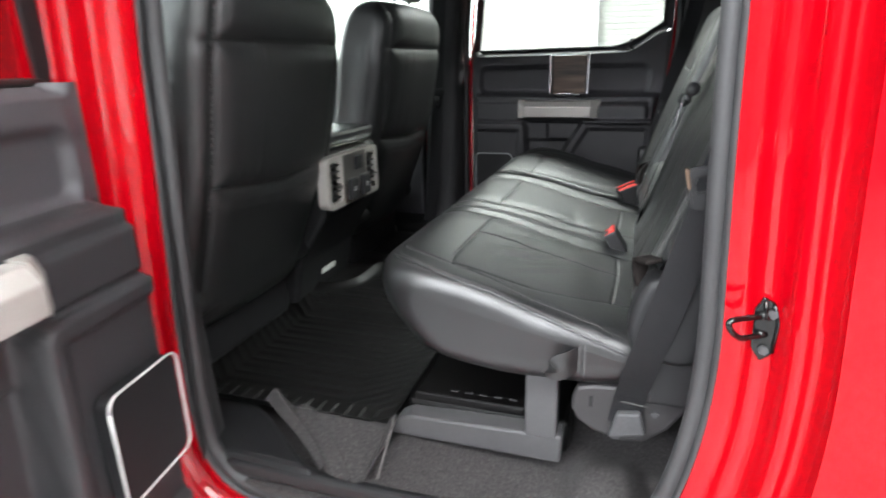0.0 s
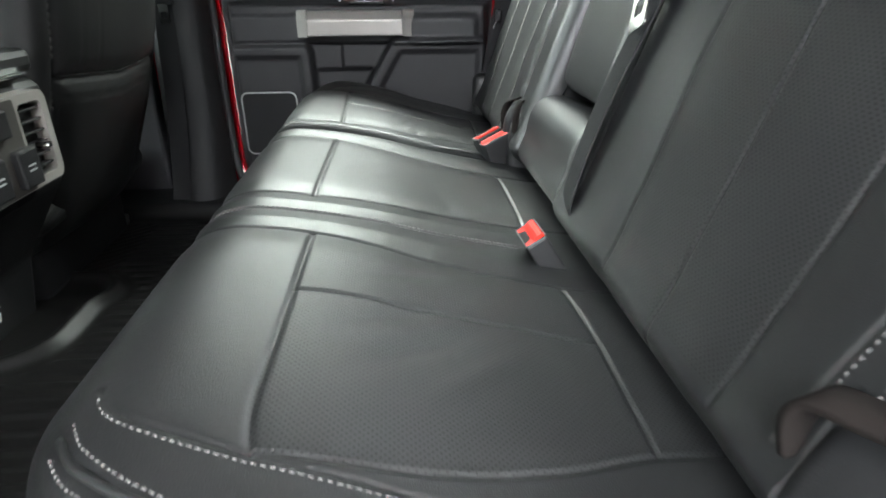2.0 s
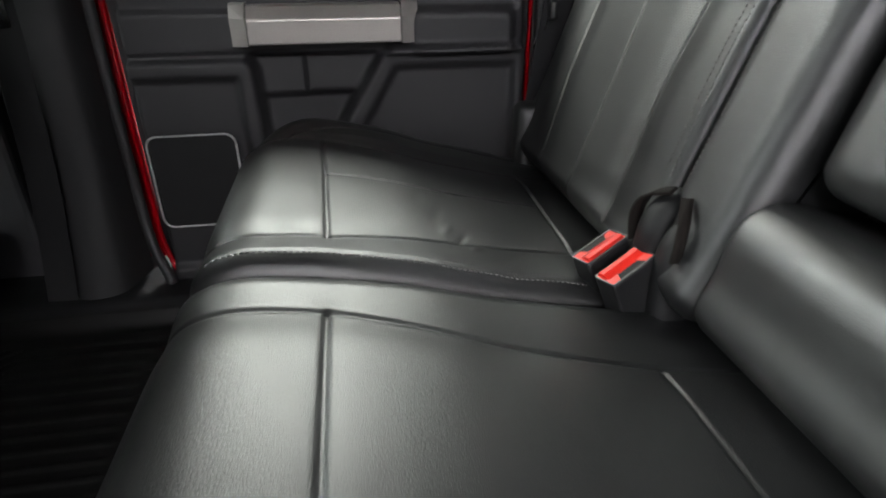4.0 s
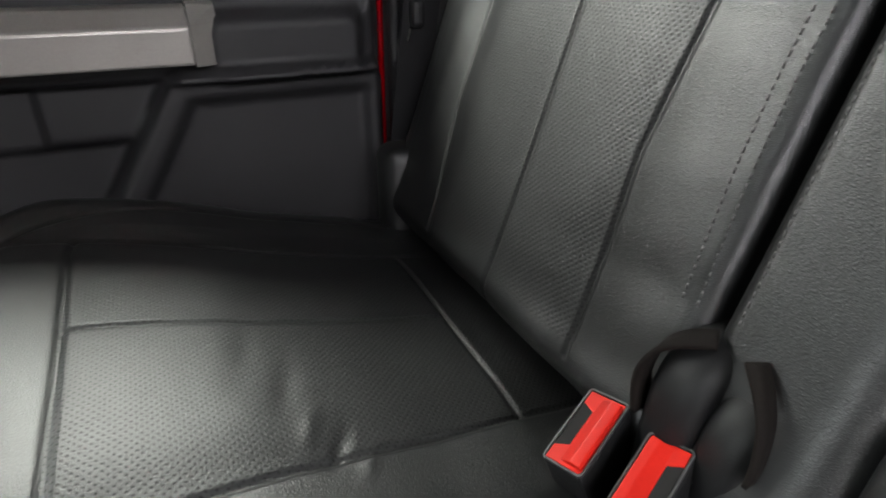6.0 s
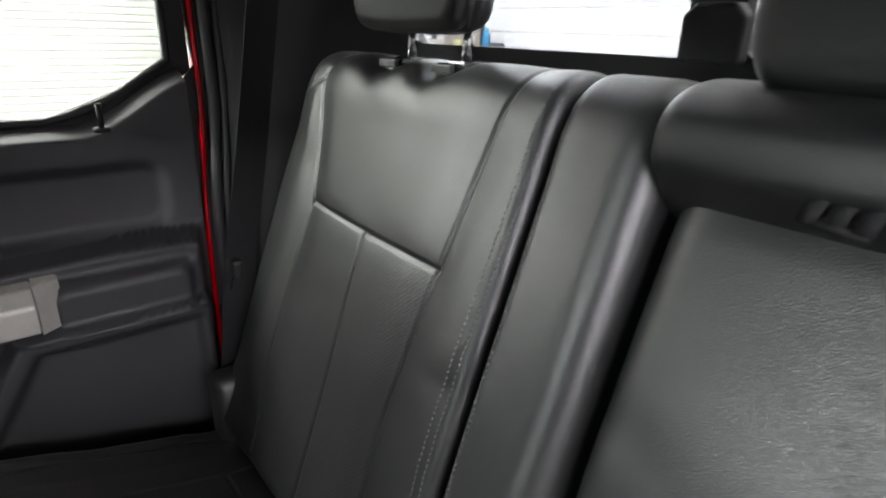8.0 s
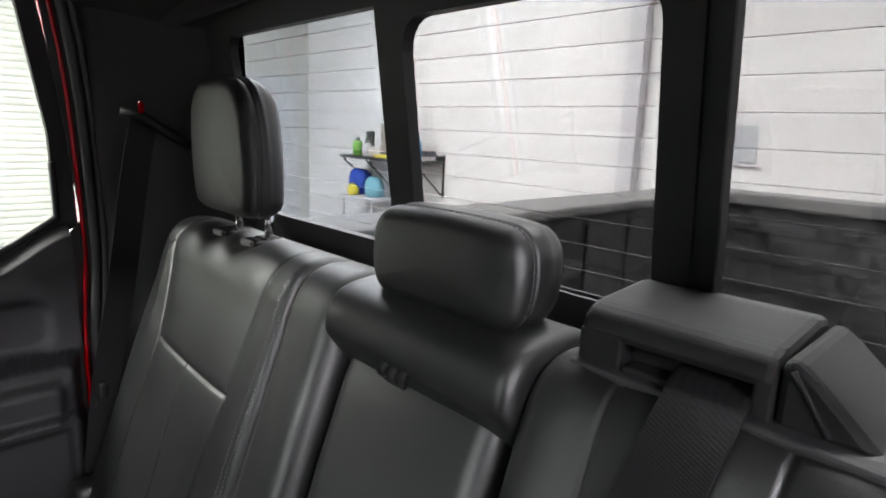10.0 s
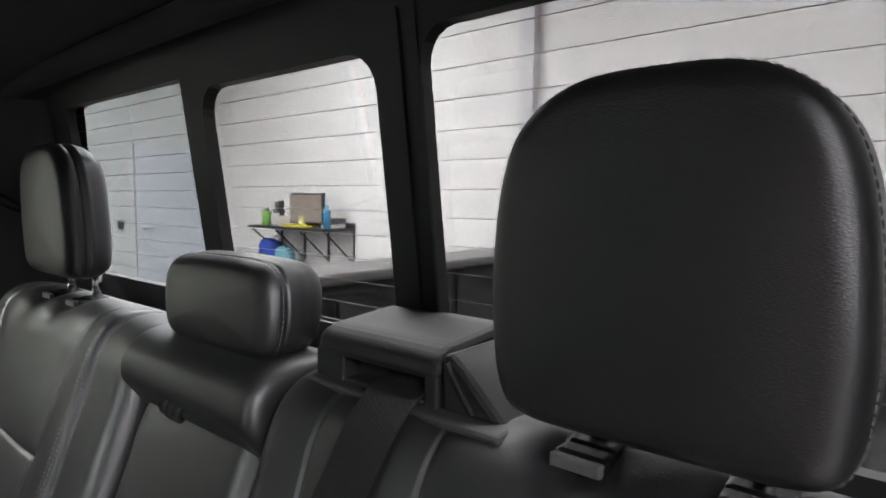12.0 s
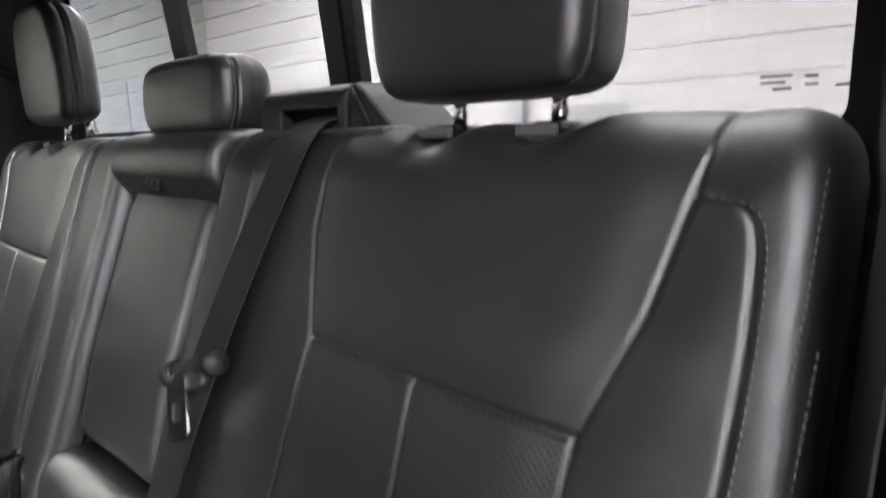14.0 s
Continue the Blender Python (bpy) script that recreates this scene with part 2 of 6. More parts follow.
CONCRETE = surface("grey_sealed_concrete", (0.12, 0.12, 0.118), (0.17, 0.167, 0.163), (0.35, 0.6), big=2.0, grain=40, relief=0.1)
DOOR_PAINT = surface("pale_grey_door_paint", (0.44, 0.46, 0.48), (0.50, 0.52, 0.54), (0.5, 0.6), big=2.0, grain=80, relief=0.03)
PIPE_PAINT = surface("grey_pipe_paint", (0.50, 0.50, 0.52), (0.58, 0.58, 0.60), (0.5, 0.6), grain=80, relief=0.03)
BLACK_METAL = surface("black_bracket_steel", (0.02, 0.02, 0.022), (0.04, 0.04, 0.042), (0.4, 0.55), grain=200, relief=0.05)


# ---- mesh helpers ----
def mesh_from(name, verts, faces, material, parent=None, label="", smooth=True, index=None):
    me = bpy.data.meshes.new(name)
    me.from_pydata([tuple(map(float, v)) for v in verts], [], [tuple(map(int, f)) for f in faces])
    for mt in material if isinstance(material, (list, tuple)) else [material]:
        me.materials.append(mt)
    if smooth:
        me.polygons.foreach_set("use_smooth", [True] * len(me.polygons))
    if index is not None:
        me.polygons.foreach_set("material_index", [int(i) for i in index])
    me.validate()
    me.update()
    ob = new(name, me)
    ob.parent = parent
    if label:
        ob["label"] = label
    return ob


def part(name, bm, material, parent=None, label="", smooth=False):
    bmesh.ops.recalc_face_normals(bm, faces=bm.faces)
    me = bpy.data.meshes.new(name)
    bm.to_mesh(me)
    bm.free()
    me.materials.append(material)
    if smooth:
        me.polygons.foreach_set("use_smooth", [True] * len(me.polygons))
    ob = new(name, me)
    ob.parent = parent
    if label:
        ob["label"] = label
    return ob


def thing(name, label, category, group="", kind=""):
    return tagged(new(name), label, category, group, kind)


def box(x0, x1, y0, y1, z0, z1, bevel=0.0, segs=2, bm=None, m=None):
    """A bevelled box as a bmesh."""
    bm2 = bmesh.new()
    bmesh.ops.create_cube(bm2, size=1.0)
    bmesh.ops.scale(bm2, vec=(x1 - x0, y1 - y0, z1 - z0), verts=bm2.verts)
    bmesh.ops.translate(bm2, vec=((x0 + x1) / 2, (y0 + y1) / 2, (z0 + z1) / 2), verts=bm2.verts)
    if bevel:
        bmesh.ops.bevel(bm2, geom=bm2.edges[:], offset=bevel, segments=segs, affect="EDGES", profile=0.5)
    if m is not None:
        bmesh.ops.transform(bm2, matrix=m, verts=bm2.verts)
    return join_bm(bm, bm2)


def join_bm(bm, other):
    if bm is None:
        return other
    tmp = bpy.data.meshes.new("tmp")
    other.to_mesh(tmp)
    other.free()
    bm.from_mesh(tmp)
    bpy.data.meshes.remove(tmp)
    return bm


def prism(points, axis, a, b, bevel=0.0, bm=None):
    """A polygon in the plane across axis, pushed from a to b along it. points: the other two coordinates in x, y, z order."""
    bm2 = bmesh.new()
    vs = []
    for p, q in points:
        co = [p, q]
        co.insert(axis, a)
        vs.append(bm2.verts.new(co))
    f = bm2.faces.new(vs)
    g = bmesh.ops.extrude_face_region(bm2, geom=[f])
    d = [0, 0, 0]
    d[axis] = b - a
    bmesh.ops.translate(bm2, vec=d, verts=[v for v in g["geom"] if isinstance(v, bmesh.types.BMVert)])
    bmesh.ops.recalc_face_normals(bm2, faces=bm2.faces)
    if bevel:
        bmesh.ops.bevel(bm2, geom=bm2.edges[:], offset=bevel, segments=2, affect="EDGES", profile=0.5)
    return join_bm(bm, bm2)


def tube(points, radius, sides=8, bm=None, flat=None):
    """A round rod along a polyline; flat=(width, thickness, across) makes a strap instead."""
    bm2 = bmesh.new()
    pts = [Vector(p) for p in points]
    rings = []
    for i, p in enumerate(pts):
        t = (pts[min(i + 1, len(pts) - 1)] - pts[max(i - 1, 0)]).normalized()
        if flat:
            w, th, across = flat
            a = Vector(across) if not isinstance(across, list) else Vector(across[0]).lerp(Vector(across[1]), i / (len(pts) - 1))
            a = (a - a.dot(t) * t).normalized()
            c = t.cross(a)
            ring = [p + a * w / 2 * sx + c * th / 2 * sz for sx, sz in ((-1, -1), (1, -1), (1, 1), (-1, 1))]
        else:
            a = t.orthogonal().normalized() if i == 0 else (rings_a - rings_a.dot(t) * t).normalized()
            rings_a = a
            c = t.cross(a)
            ring = [p + (a * math.cos(k * 2 * math.pi / sides) + c * math.sin(k * 2 * math.pi / sides)) * radius for k in range(sides)]
        rings.append([bm2.verts.new(v) for v in ring])
    for r0, r1 in zip(rings, rings[1:]):
        n = len(r0)
        for k in range(n):
            bm2.faces.new((r0[k], r0[(k + 1) % n], r1[(k + 1) % n], r1[k]))
    bm2.faces.new(rings[0][::-1])
    bm2.faces.new(rings[-1])
    return join_bm(bm, bm2)


def curve_points(ctrl, n=24, closed=False):
    """A smooth run through control points."""
    pts = [np.array(p, float) for p in ctrl]
    m = len(pts)
    out = []
    for i in range(m if closed else m - 1):
        p0, p1, p2, p3 = [pts[j % m] if closed else pts[min(max(j, 0), m - 1)] for j in (i - 1, i, i + 1, i + 2)]
        k = max(2, int(n / m) + 1)
        for t in np.linspace(0, 1, k, endpoint=False):
            out.append(0.5 * (2 * p1 + (p2 - p0) * t + (2 * p0 - 5 * p1 + 4 * p2 - p3) * t * t + (3 * p1 - p0 - 3 * p2 + p3) * t ** 3))
    if not closed:
        out.append(pts[-1])
    return out


def rounded_rect(x0, x1, z0, z1, r, n=5):
    rs = r if isinstance(r, (list, tuple)) else [r] * 4
    out = []
    for (cx, cz, sx, sz), rr in zip(((x1, z1, -1, -1), (x0, z1, 1, -1), (x0, z0, 1, 1), (x1, z0, -1, 1)), rs):
        k = len(out)
        a0 = {(-1, -1): 0, (1, -1): 90, (1, 1): 180, (-1, 1): 270}[(sx, sz)]
        for j in range(n + 1):
            a = radians(a0 + 90 * j / n)
            out.append((cx + sx * rr + rr * math.cos(a), cz + sz * rr + rr * math.sin(a)))
    return out


def plate(outer, holes, place, thick, bm=None):
    """A plate with holes: outlines in (u, v), place(u, v, w) gives the point, w from 0 to thick."""
    bm2 = bmesh.new()
    edges = []
    for loop in [outer] + holes:
        vs = [bm2.verts.new((u, v, 0)) for u, v in loop]
        edges += [bm2.edges.new((vs[k], vs[(k + 1) % len(vs)])) for k in range(len(vs))]
    bmesh.ops.triangle_fill(bm2, use_beauty=True, use_dissolve=False, edges=edges)
    g = bmesh.ops.extrude_face_region(bm2, geom=bm2.faces[:])
    for v in [v for v in g["geom"] if isinstance(v, bmesh.types.BMVert)]:
        v.co.z = 1.0
    for v in bm2.verts:
        v.co = place(v.co.x, v.co.y, v.co.z * thick)
    bmesh.ops.recalc_face_normals(bm2, faces=bm2.faces)
    return join_bm(bm, bm2)


def seg_dist(U, V, lines, scale=1.0):
    """Distance on a chart from points (U, V) to the nearest of some polylines; scale stretches V."""
    best = np.full(U.shape, 9.0)
    for line in lines:
        for (u0, v0), (u1, v1) in zip(line, line[1:]):
            du, dv = u1 - u0, (v1 - v0) * scale
            L = du * du + dv * dv + 1e-12
            t = np.clip(((U - u0) * du + (V - v0) * scale * dv) / L, 0, 1)
            best = np.minimum(best, np.hypot(U - u0 - t * du, (V - v0) * scale - t * dv))
    return best


def inside(U, V, poly):
    r = np.zeros(U.shape, bool)
    n = len(poly)
    for i in range(n):
        (x1, y1), (x2, y2) = poly[i], poly[(i + 1) % n]
        c = ((y1 > V) != (y2 > V)) & (U < (x2 - x1) * (V - y1) / (y2 - y1 + 1e-12) + x1)
        r ^= c
    return r


def resample(loop, step):
    P = np.array(list(loop) + [loop[0]])
    d = np.r_[0, np.cumsum(np.hypot(*np.diff(P, axis=0).T))]
    n = max(12, int(d[-1] / step))
    s = np.linspace(0, d[-1], n, endpoint=False)
    return np.c_[np.interp(s, d, P[:, 0]), np.interp(s, d, P[:, 1])]


class Pad:
    """An upholstered block: a closed profile in (x, z) run along y, its ends rounded, with sewn grooves on the side that faces `facing`.
    Seams are polylines of (y, q), q being x for a cushion and z for a back."""

    def __init__(self, prof, y0, y1, r, seams=(), q=2, facing=(0, 1), step=0.005, groove=0.006, puff=0.006, soft=0.028, width=0.0035, warp=None, inset_of=None, creases=0.0, seed=0, fine=(), dents=(), deep=()):
        P = resample([tuple(p) for p in curve_points(prof, 160, True)], step)
        if seams:
            Tn = np.roll(P, -1, 0) - np.roll(P, 1, 0)
            Tn /= np.linalg.norm(Tn, axis=1)[:, None]
            turn_sign = 1 if np.sum(P[:, 0] * np.roll(P[:, 1], -1) - np.roll(P[:, 0], -1) * P[:, 1]) > 0 else -1
            shows = (np.c_[Tn[:, 1], -Tn[:, 0]] * turn_sign) @ np.array(facing) > 0.0
            P = P[shows | (np.arange(len(P)) % 4 == 0)]
        area2 = np.sum(P[:, 0] * np.roll(P[:, 1], -1) - np.roll(P[:, 0], -1) * P[:, 1])
        if area2 < 0:
            P = P[::-1]
        T = np.roll(P, -1, 0) - np.roll(P, 1, 0)
        T /= np.linalg.norm(T, axis=1)[:, None]
        N = np.c_[T[:, 1], -T[:, 0]]
        k = 7
        ra, rb = r if isinstance(r, tuple) else (r, r)
        turn = 1 - np.cos(np.linspace(0, math.pi / 2, k))
        mid = np.linspace(y0 + ra, y1 - rb, max(2, int((y1 - y0 - ra - rb) / step)))
        Y = np.r_[y0 + ra * turn[:-1], mid, (y1 - rb * turn[:-1])[::-1]]
        da, db = np.minimum(Y - y0, ra), np.minimum(y1 - Y, rb)
        inset = ra - np.sqrt(np.maximum(0, ra * ra - (ra - da) ** 2)) + rb - np.sqrt(np.maximum(0, rb * rb - (rb - db) ** 2))
        if inset_of is not None:
            inset = inset + inset_of(Y)
        self.P, self.N, self.Y = P, N, Y
        X = P[None, :, 0] - inset[:, None] * N[None, :, 0]
        Z = P[None, :, 1] - inset[:, None] * N[None, :, 1]
        YY = np.repeat(Y[:, None], len(P), 1)
        Q = X if q == 0 else Z
        mask = np.clip((N @ np.array(facing) - 0.1) / 0.4, 0, 1)[None, :]
        disp = np.zeros(X.shape)
        if seams:
            scale = 1.0 if q == 0 else 1.087
            dist = seg_dist(YY, Q, seams, scale)
            disp = (-groove * np.exp(-(dist / width) ** 2) + puff * (1 - np.exp(-(dist / soft) ** 2)) - puff * 0.6) * mask
        if fine:
            disp -= 0.0024 * np.exp(-(seg_dist(YY, Q, fine, 1.0) / 0.0020) ** 2) * mask
        if deep:
            d = seg_dist(YY, Q, deep, 1.0)
            disp -= (0.0028 * np.exp(-(d / 0.0026) ** 2) + 0.0010 * np.exp(-(d / 0.012) ** 2)) * mask
        for cy, cq, a, l0, w0, h in dents:
            dy, dq = YY - cy, Q - cq
            l, w = dy * math.cos(a) + dq * math.sin(a), -dy * math.sin(a) + dq * math.cos(a)
            disp += mask * h * np.exp(-(w / w0) ** 2 - (l / l0) ** 2)
        if creases:
            rs = np.random.RandomState(seed)
            for _ in range(14):
                cy, cq, a = rs.uniform(y0, y1), rs.uniform(Q.min(), Q.max()), rs.uniform(-0.5, 0.5)
                dy, dq = YY - cy, Q - cq
                l, w = dy * math.cos(a) + dq * math.sin(a), -dy * math.sin(a) + dq * math.cos(a)
                disp += mask * creases * rs.uniform(-1, 0.6) * np.exp(-(w / 0.018) ** 2 - (l / 0.07) ** 2)
        X, Z = X + disp * N[None, :, 0], Z + disp * N[None, :, 1]
        if warp is not None:
            X, YY, Z = warp(X, YY, Z)
        self.q, self.Q, self.mask = q, Q, mask
        self.X, self.YY, self.Z = X, YY, Z

    def build(self, name, materials, parent, label="", inserts=()):
        ny, n = self.X.shape
        verts = np.stack([self.X, self.YY, self.Z], -1).reshape(-1, 3)
        faces, index = [], []
        qc = (self.Q[:-1] + self.Q[1:]) / 2
        yc = (self.Y[:-1, None] + self.Y[1:, None]) / 2 + 0 * qc
        mark = np.zeros(qc.shape, bool)
        for poly in inserts:
            mark |= inside(yc, qc, poly)
        mark &= self.mask[0][None, :] > 0.5
        for i in range(ny - 1):
            for j in range(n):
                k = (j + 1) % n
                faces.append((i * n + j, i * n + k, (i + 1) * n + k, (i + 1) * n + j))
        faces = [f[::-1] for f in faces]
        index = mark.reshape(-1).astype(int).tolist()
        faces.append(tuple(range(n)))
        faces.append(tuple(range((ny - 1) * n, ny * n))[::-1])
        index += [0, 0]
        if not inserts:
            index = None
        return mesh_from(name, verts, faces, materials, parent, label, True, index)

    def at(self, y, qv):
        """Point and outward normal on the sewn side."""
        i = int(np.argmin(np.abs(self.Y - y)))
        row = np.where(self.mask[0] > 0.05, np.abs(self.Q[i] - qv), 9)
        j = int(np.argmin(row))
        ny, n = self.X.shape
        g = lambda a, b: np.array([self.X[a, b % n], self.YY[a, b % n], self.Z[a, b % n]])
        i0, i1 = max(i - 1, 0), min(i + 1, ny - 1)
        p = g(i, j)
        nn = np.cross(g(i, j + 1) - g(i, j - 1), g(i1, j) - g(i0, j))
        nn /= np.linalg.norm(nn) + 1e-9
        out = np.array([self.N[j, 0], 0, self.N[j, 1]])
        if nn @ out < 0:
            nn = -nn
        # slide along the chart to the exact place
        tq = g(i, j + 1) - g(i, j - 1)
        dq = (self.Q[i, (j + 1) % n] - self.Q[i, j - 1])
        if abs(dq) > 1e-6:
            p = p + tq * (qv - self.Q[i, j]) / dq
        p[1] += y - self.Y[i]
        return Vector(p), Vector(nn)


STITCH = [(-1, -1), (1, -1), (1, 1), (-1, 1)]


def stitch_rows(name, pad, lines, material, parent, pitch=0.0054, size=(0.0038, 0.0012, 0.0008), label=""):
    """Rows of single stitches lying on a pad."""
    verts, faces = [], []
    for line in lines:
        P = np.array(line, float)
        d = np.r_[0, np.cumsum(np.hypot(*np.diff(P, axis=0).T))]
        for s in np.arange(pitch / 2, d[-1], pitch):
            a = [float(np.interp(s + e, d, P[:, k])) for e in (-0.001, 0.001) for k in (0, 1)]
            p, nrm = pad.at((a[0] + a[2]) / 2, (a[1] + a[3]) / 2)
            pa, _ = pad.at(a[0], a[1])
            pb, _ = pad.at(a[2], a[3])
            t = (pb - pa)
            if t.length < 1e-7:
                continue
            t = (t - t.dot(nrm) * nrm).normalized()
            c = nrm.cross(t)
            b = len(verts)
            l, w, h = size
            for z, f in ((-0.0004, 1.0), (h, 0.72)):
                for sx, sy in STITCH:
                    verts.append(p + t * l / 2 * sx * f + c * w / 2 * sy * f + nrm * z)
            faces += [(b + 4, b + 5, b + 6, b + 7)] + [(b + k, b + (k + 1) % 4, b + 4 + (k + 1) % 4, b + 4 + k) for k in range(4)]
    return tagged(mesh_from(name, verts, faces, material, parent, label, True), kind="stuff")


def laid_rows(name, pad, lines, material, parent, pitch=0.0054, size=(0.0038, 0.0013, 0.0009), label="", cord=0.0):
    """Stitches (or a cord of that radius) along lines in space, drawn onto the nearest place of a pad's skin."""
    G3 = np.stack([pad.X, pad.YY, pad.Z], -1)
    du = np.gradient(G3, axis=0)
    dv = np.roll(G3, -1, 1) - np.roll(G3, 1, 1)
    nn = np.cross(dv, du)
    nn /= np.linalg.norm(nn, axis=-1)[..., None] + 1e-12
    mid = G3.reshape(-1, 3).mean(0)
    verts, faces, cords = [], [], []
    for line in lines:
        P = np.array(line, float)
        d = np.r_[0, np.cumsum(np.linalg.norm(np.diff(P, axis=0), axis=1))]
        run = []
        for s in np.arange(pitch / 2, d[-1], pitch):
            p = np.array([np.interp(s, d, P[:, k]) for k in range(3)])
            i, j = np.unravel_index(int(np.argmin(((G3 - p) ** 2).sum(-1))), pad.X.shape)
            n = nn[i, j] if nn[i, j] @ (G3[i, j] - mid) > 0 else -nn[i, j]
            run.append((Vector(p - n * ((p - G3[i, j]) @ n)), Vector(n)))
        if cord:
            cords.append([p + n * cord * 0.3 for p, n in run])
            continue
        for k, (p, nrm) in enumerate(run):
            t = run[min(k + 1, len(run) - 1)][0] - run[max(k - 1, 0)][0]
            t = (t - t.dot(nrm) * nrm).normalized()
            c = nrm.cross(t)
            b = len(verts)
            l, w, h = size
            for z, f in ((-0.0006, 1.0), (h, 0.72)):
                for sx, sy in STITCH:
                    verts.append(p + t * l / 2 * sx * f + c * w / 2 * sy * f + nrm * z)
            faces += [(b + 4, b + 5, b + 6, b + 7)] + [(b + q, b + (q + 1) % 4, b + 4 + (q + 1) % 4, b + 4 + q) for q in range(4)]
    if cord:
        bm = None
        for run in cords:
            bm = tube(run, cord, 6, bm)
        return part(name, bm, material, parent, label, True)
    return tagged(mesh_from(name, verts, faces, material, parent, label, True), kind="stuff")


def smooth_line(pts, n=20):
    return [tuple(p) for p in curve_points(pts, n)]


# ---- cab shell ----
CAB_Y = 0.757


def field(name, xs, zs, f, material, parent, label="", axis=1, skirt=0.0):
    """A relief panel: f(X, Z) gives the depth along y (or along x where axis is 0)."""
    A, B = np.meshgrid(xs, zs, indexing="ij")
    D = f(A, B)
    pts = np.stack([A, D, B] if axis == 1 else [D, A, B], -1)
    n, m = A.shape
    verts = pts.reshape(-1, 3)
    faces = [(i * m + j, (i + 1) * m + j, (i + 1) * m + j + 1, i * m + j + 1) for i in range(n - 1) for j in range(m - 1)]
    return mesh_from(name, verts, faces, material, parent, label)


def step(d, w):
    """Smooth 0..1 across d = 0 over a width w."""
    t = np.clip(d / w + 0.5, 0, 1)
    return t * t * (3 - 2 * t)


def rr_dist(X, Z, x0, x1, z0, z1, r):
    """Signed distance to a rounded rectangle, positive inside."""
    dx = np.abs(X - (x0 + x1) / 2) - (x1 - x0) / 2 + r
    dz = np.abs(Z - (z0 + z1) / 2) - (z1 - z0) / 2 + r
    return -(np.hypot(np.maximum(dx, 0), np.maximum(dz, 0)) + np.minimum(np.maximum(dx, dz), 0) - r)


def poly_dist(X, Z, poly):
    d = seg_dist(X, Z, [list(poly) + [poly[0]]])
    return np.where(inside(X, Z, poly), d, -d)


def sill_z(X):
    """The window sill of a rear door: level, then sweeping up to the rear."""
    t = np.clip((X - 0.36) / 0.17, 0, 1)
    return 0.762 + 0.075 * t * t * (3 - 2 * t) + 0.01 * np.clip(X, 0, 1)


def door_relief(X, Z):
    y = 1.585 + 0.0 * X
    top = sill_z(X)
    y = y + 0.018 * step(rr_dist(X, Z, -0.17, 0.462, 0.607, 0.702, 0.03), 0.022)
    # rolled sill
    y = y + 0.050 * np.clip(1 - (top - Z) / 0.020, 0, 1) ** 1.2 + 0.006 * np.clip(1 - (top - Z) / 0.060, 0, 1)
    # armrest ledge
    arm = step(0.598 - Z, 0.012) * step(0.492 - X, 0.03)
    y = y - 0.070 * arm
    y = y + 0.010 * step(0.594 - Z, 0.008) * step(Z - 0.572, 0.008) * step(0.47 - X, 0.01)
    y = y - 0.016 * step(rr_dist(X, Z, 0.285, 0.462, 0.505, 0.568, 0.02), 0.018)
    # ledge under the armrest
    y = y + 0.02 * step(0.503 - Z, 0.008) * arm
    # rear and front lower pads, each with a raised rim, and the shallow map pocket between them
    rear = poly_dist(X, Z, [(-0.02, 0.10), (0.166, 0.388), (0.236, 0.505), (0.25, 0.512), (0.475, 0.512), (0.497, 0.49), (0.497, 0.1), (0.0, 0.1)])
    front = poly_dist(X, Z, [(-0.24, 0.500), (0.014, 0.500), (0.024, 0.48), (0.036, 0.1), (-0.24, 0.1)])
    y = y - 0.034 * step(rear, 0.012) + 0.013 * step(rear - 0.032, 0.016)
    y = y - 0.034 * step(front, 0.012) + 0.012 * step(front - 0.030, 0.014)
    free = (1 - step(rear + 0.004, 0.01)) * (1 - step(front + 0.004, 0.01)) * step(0.505 - Z, 0.01)
    y = y + free * (0.010 - 0.008 * step(X - 0.105, 0.006) * step(Z - 0.437, 0.006) + 0.010 * step(0.432 - Z, 0.008))
    return y + (1.590 - y) * step(-0.180 - X, 0.022)


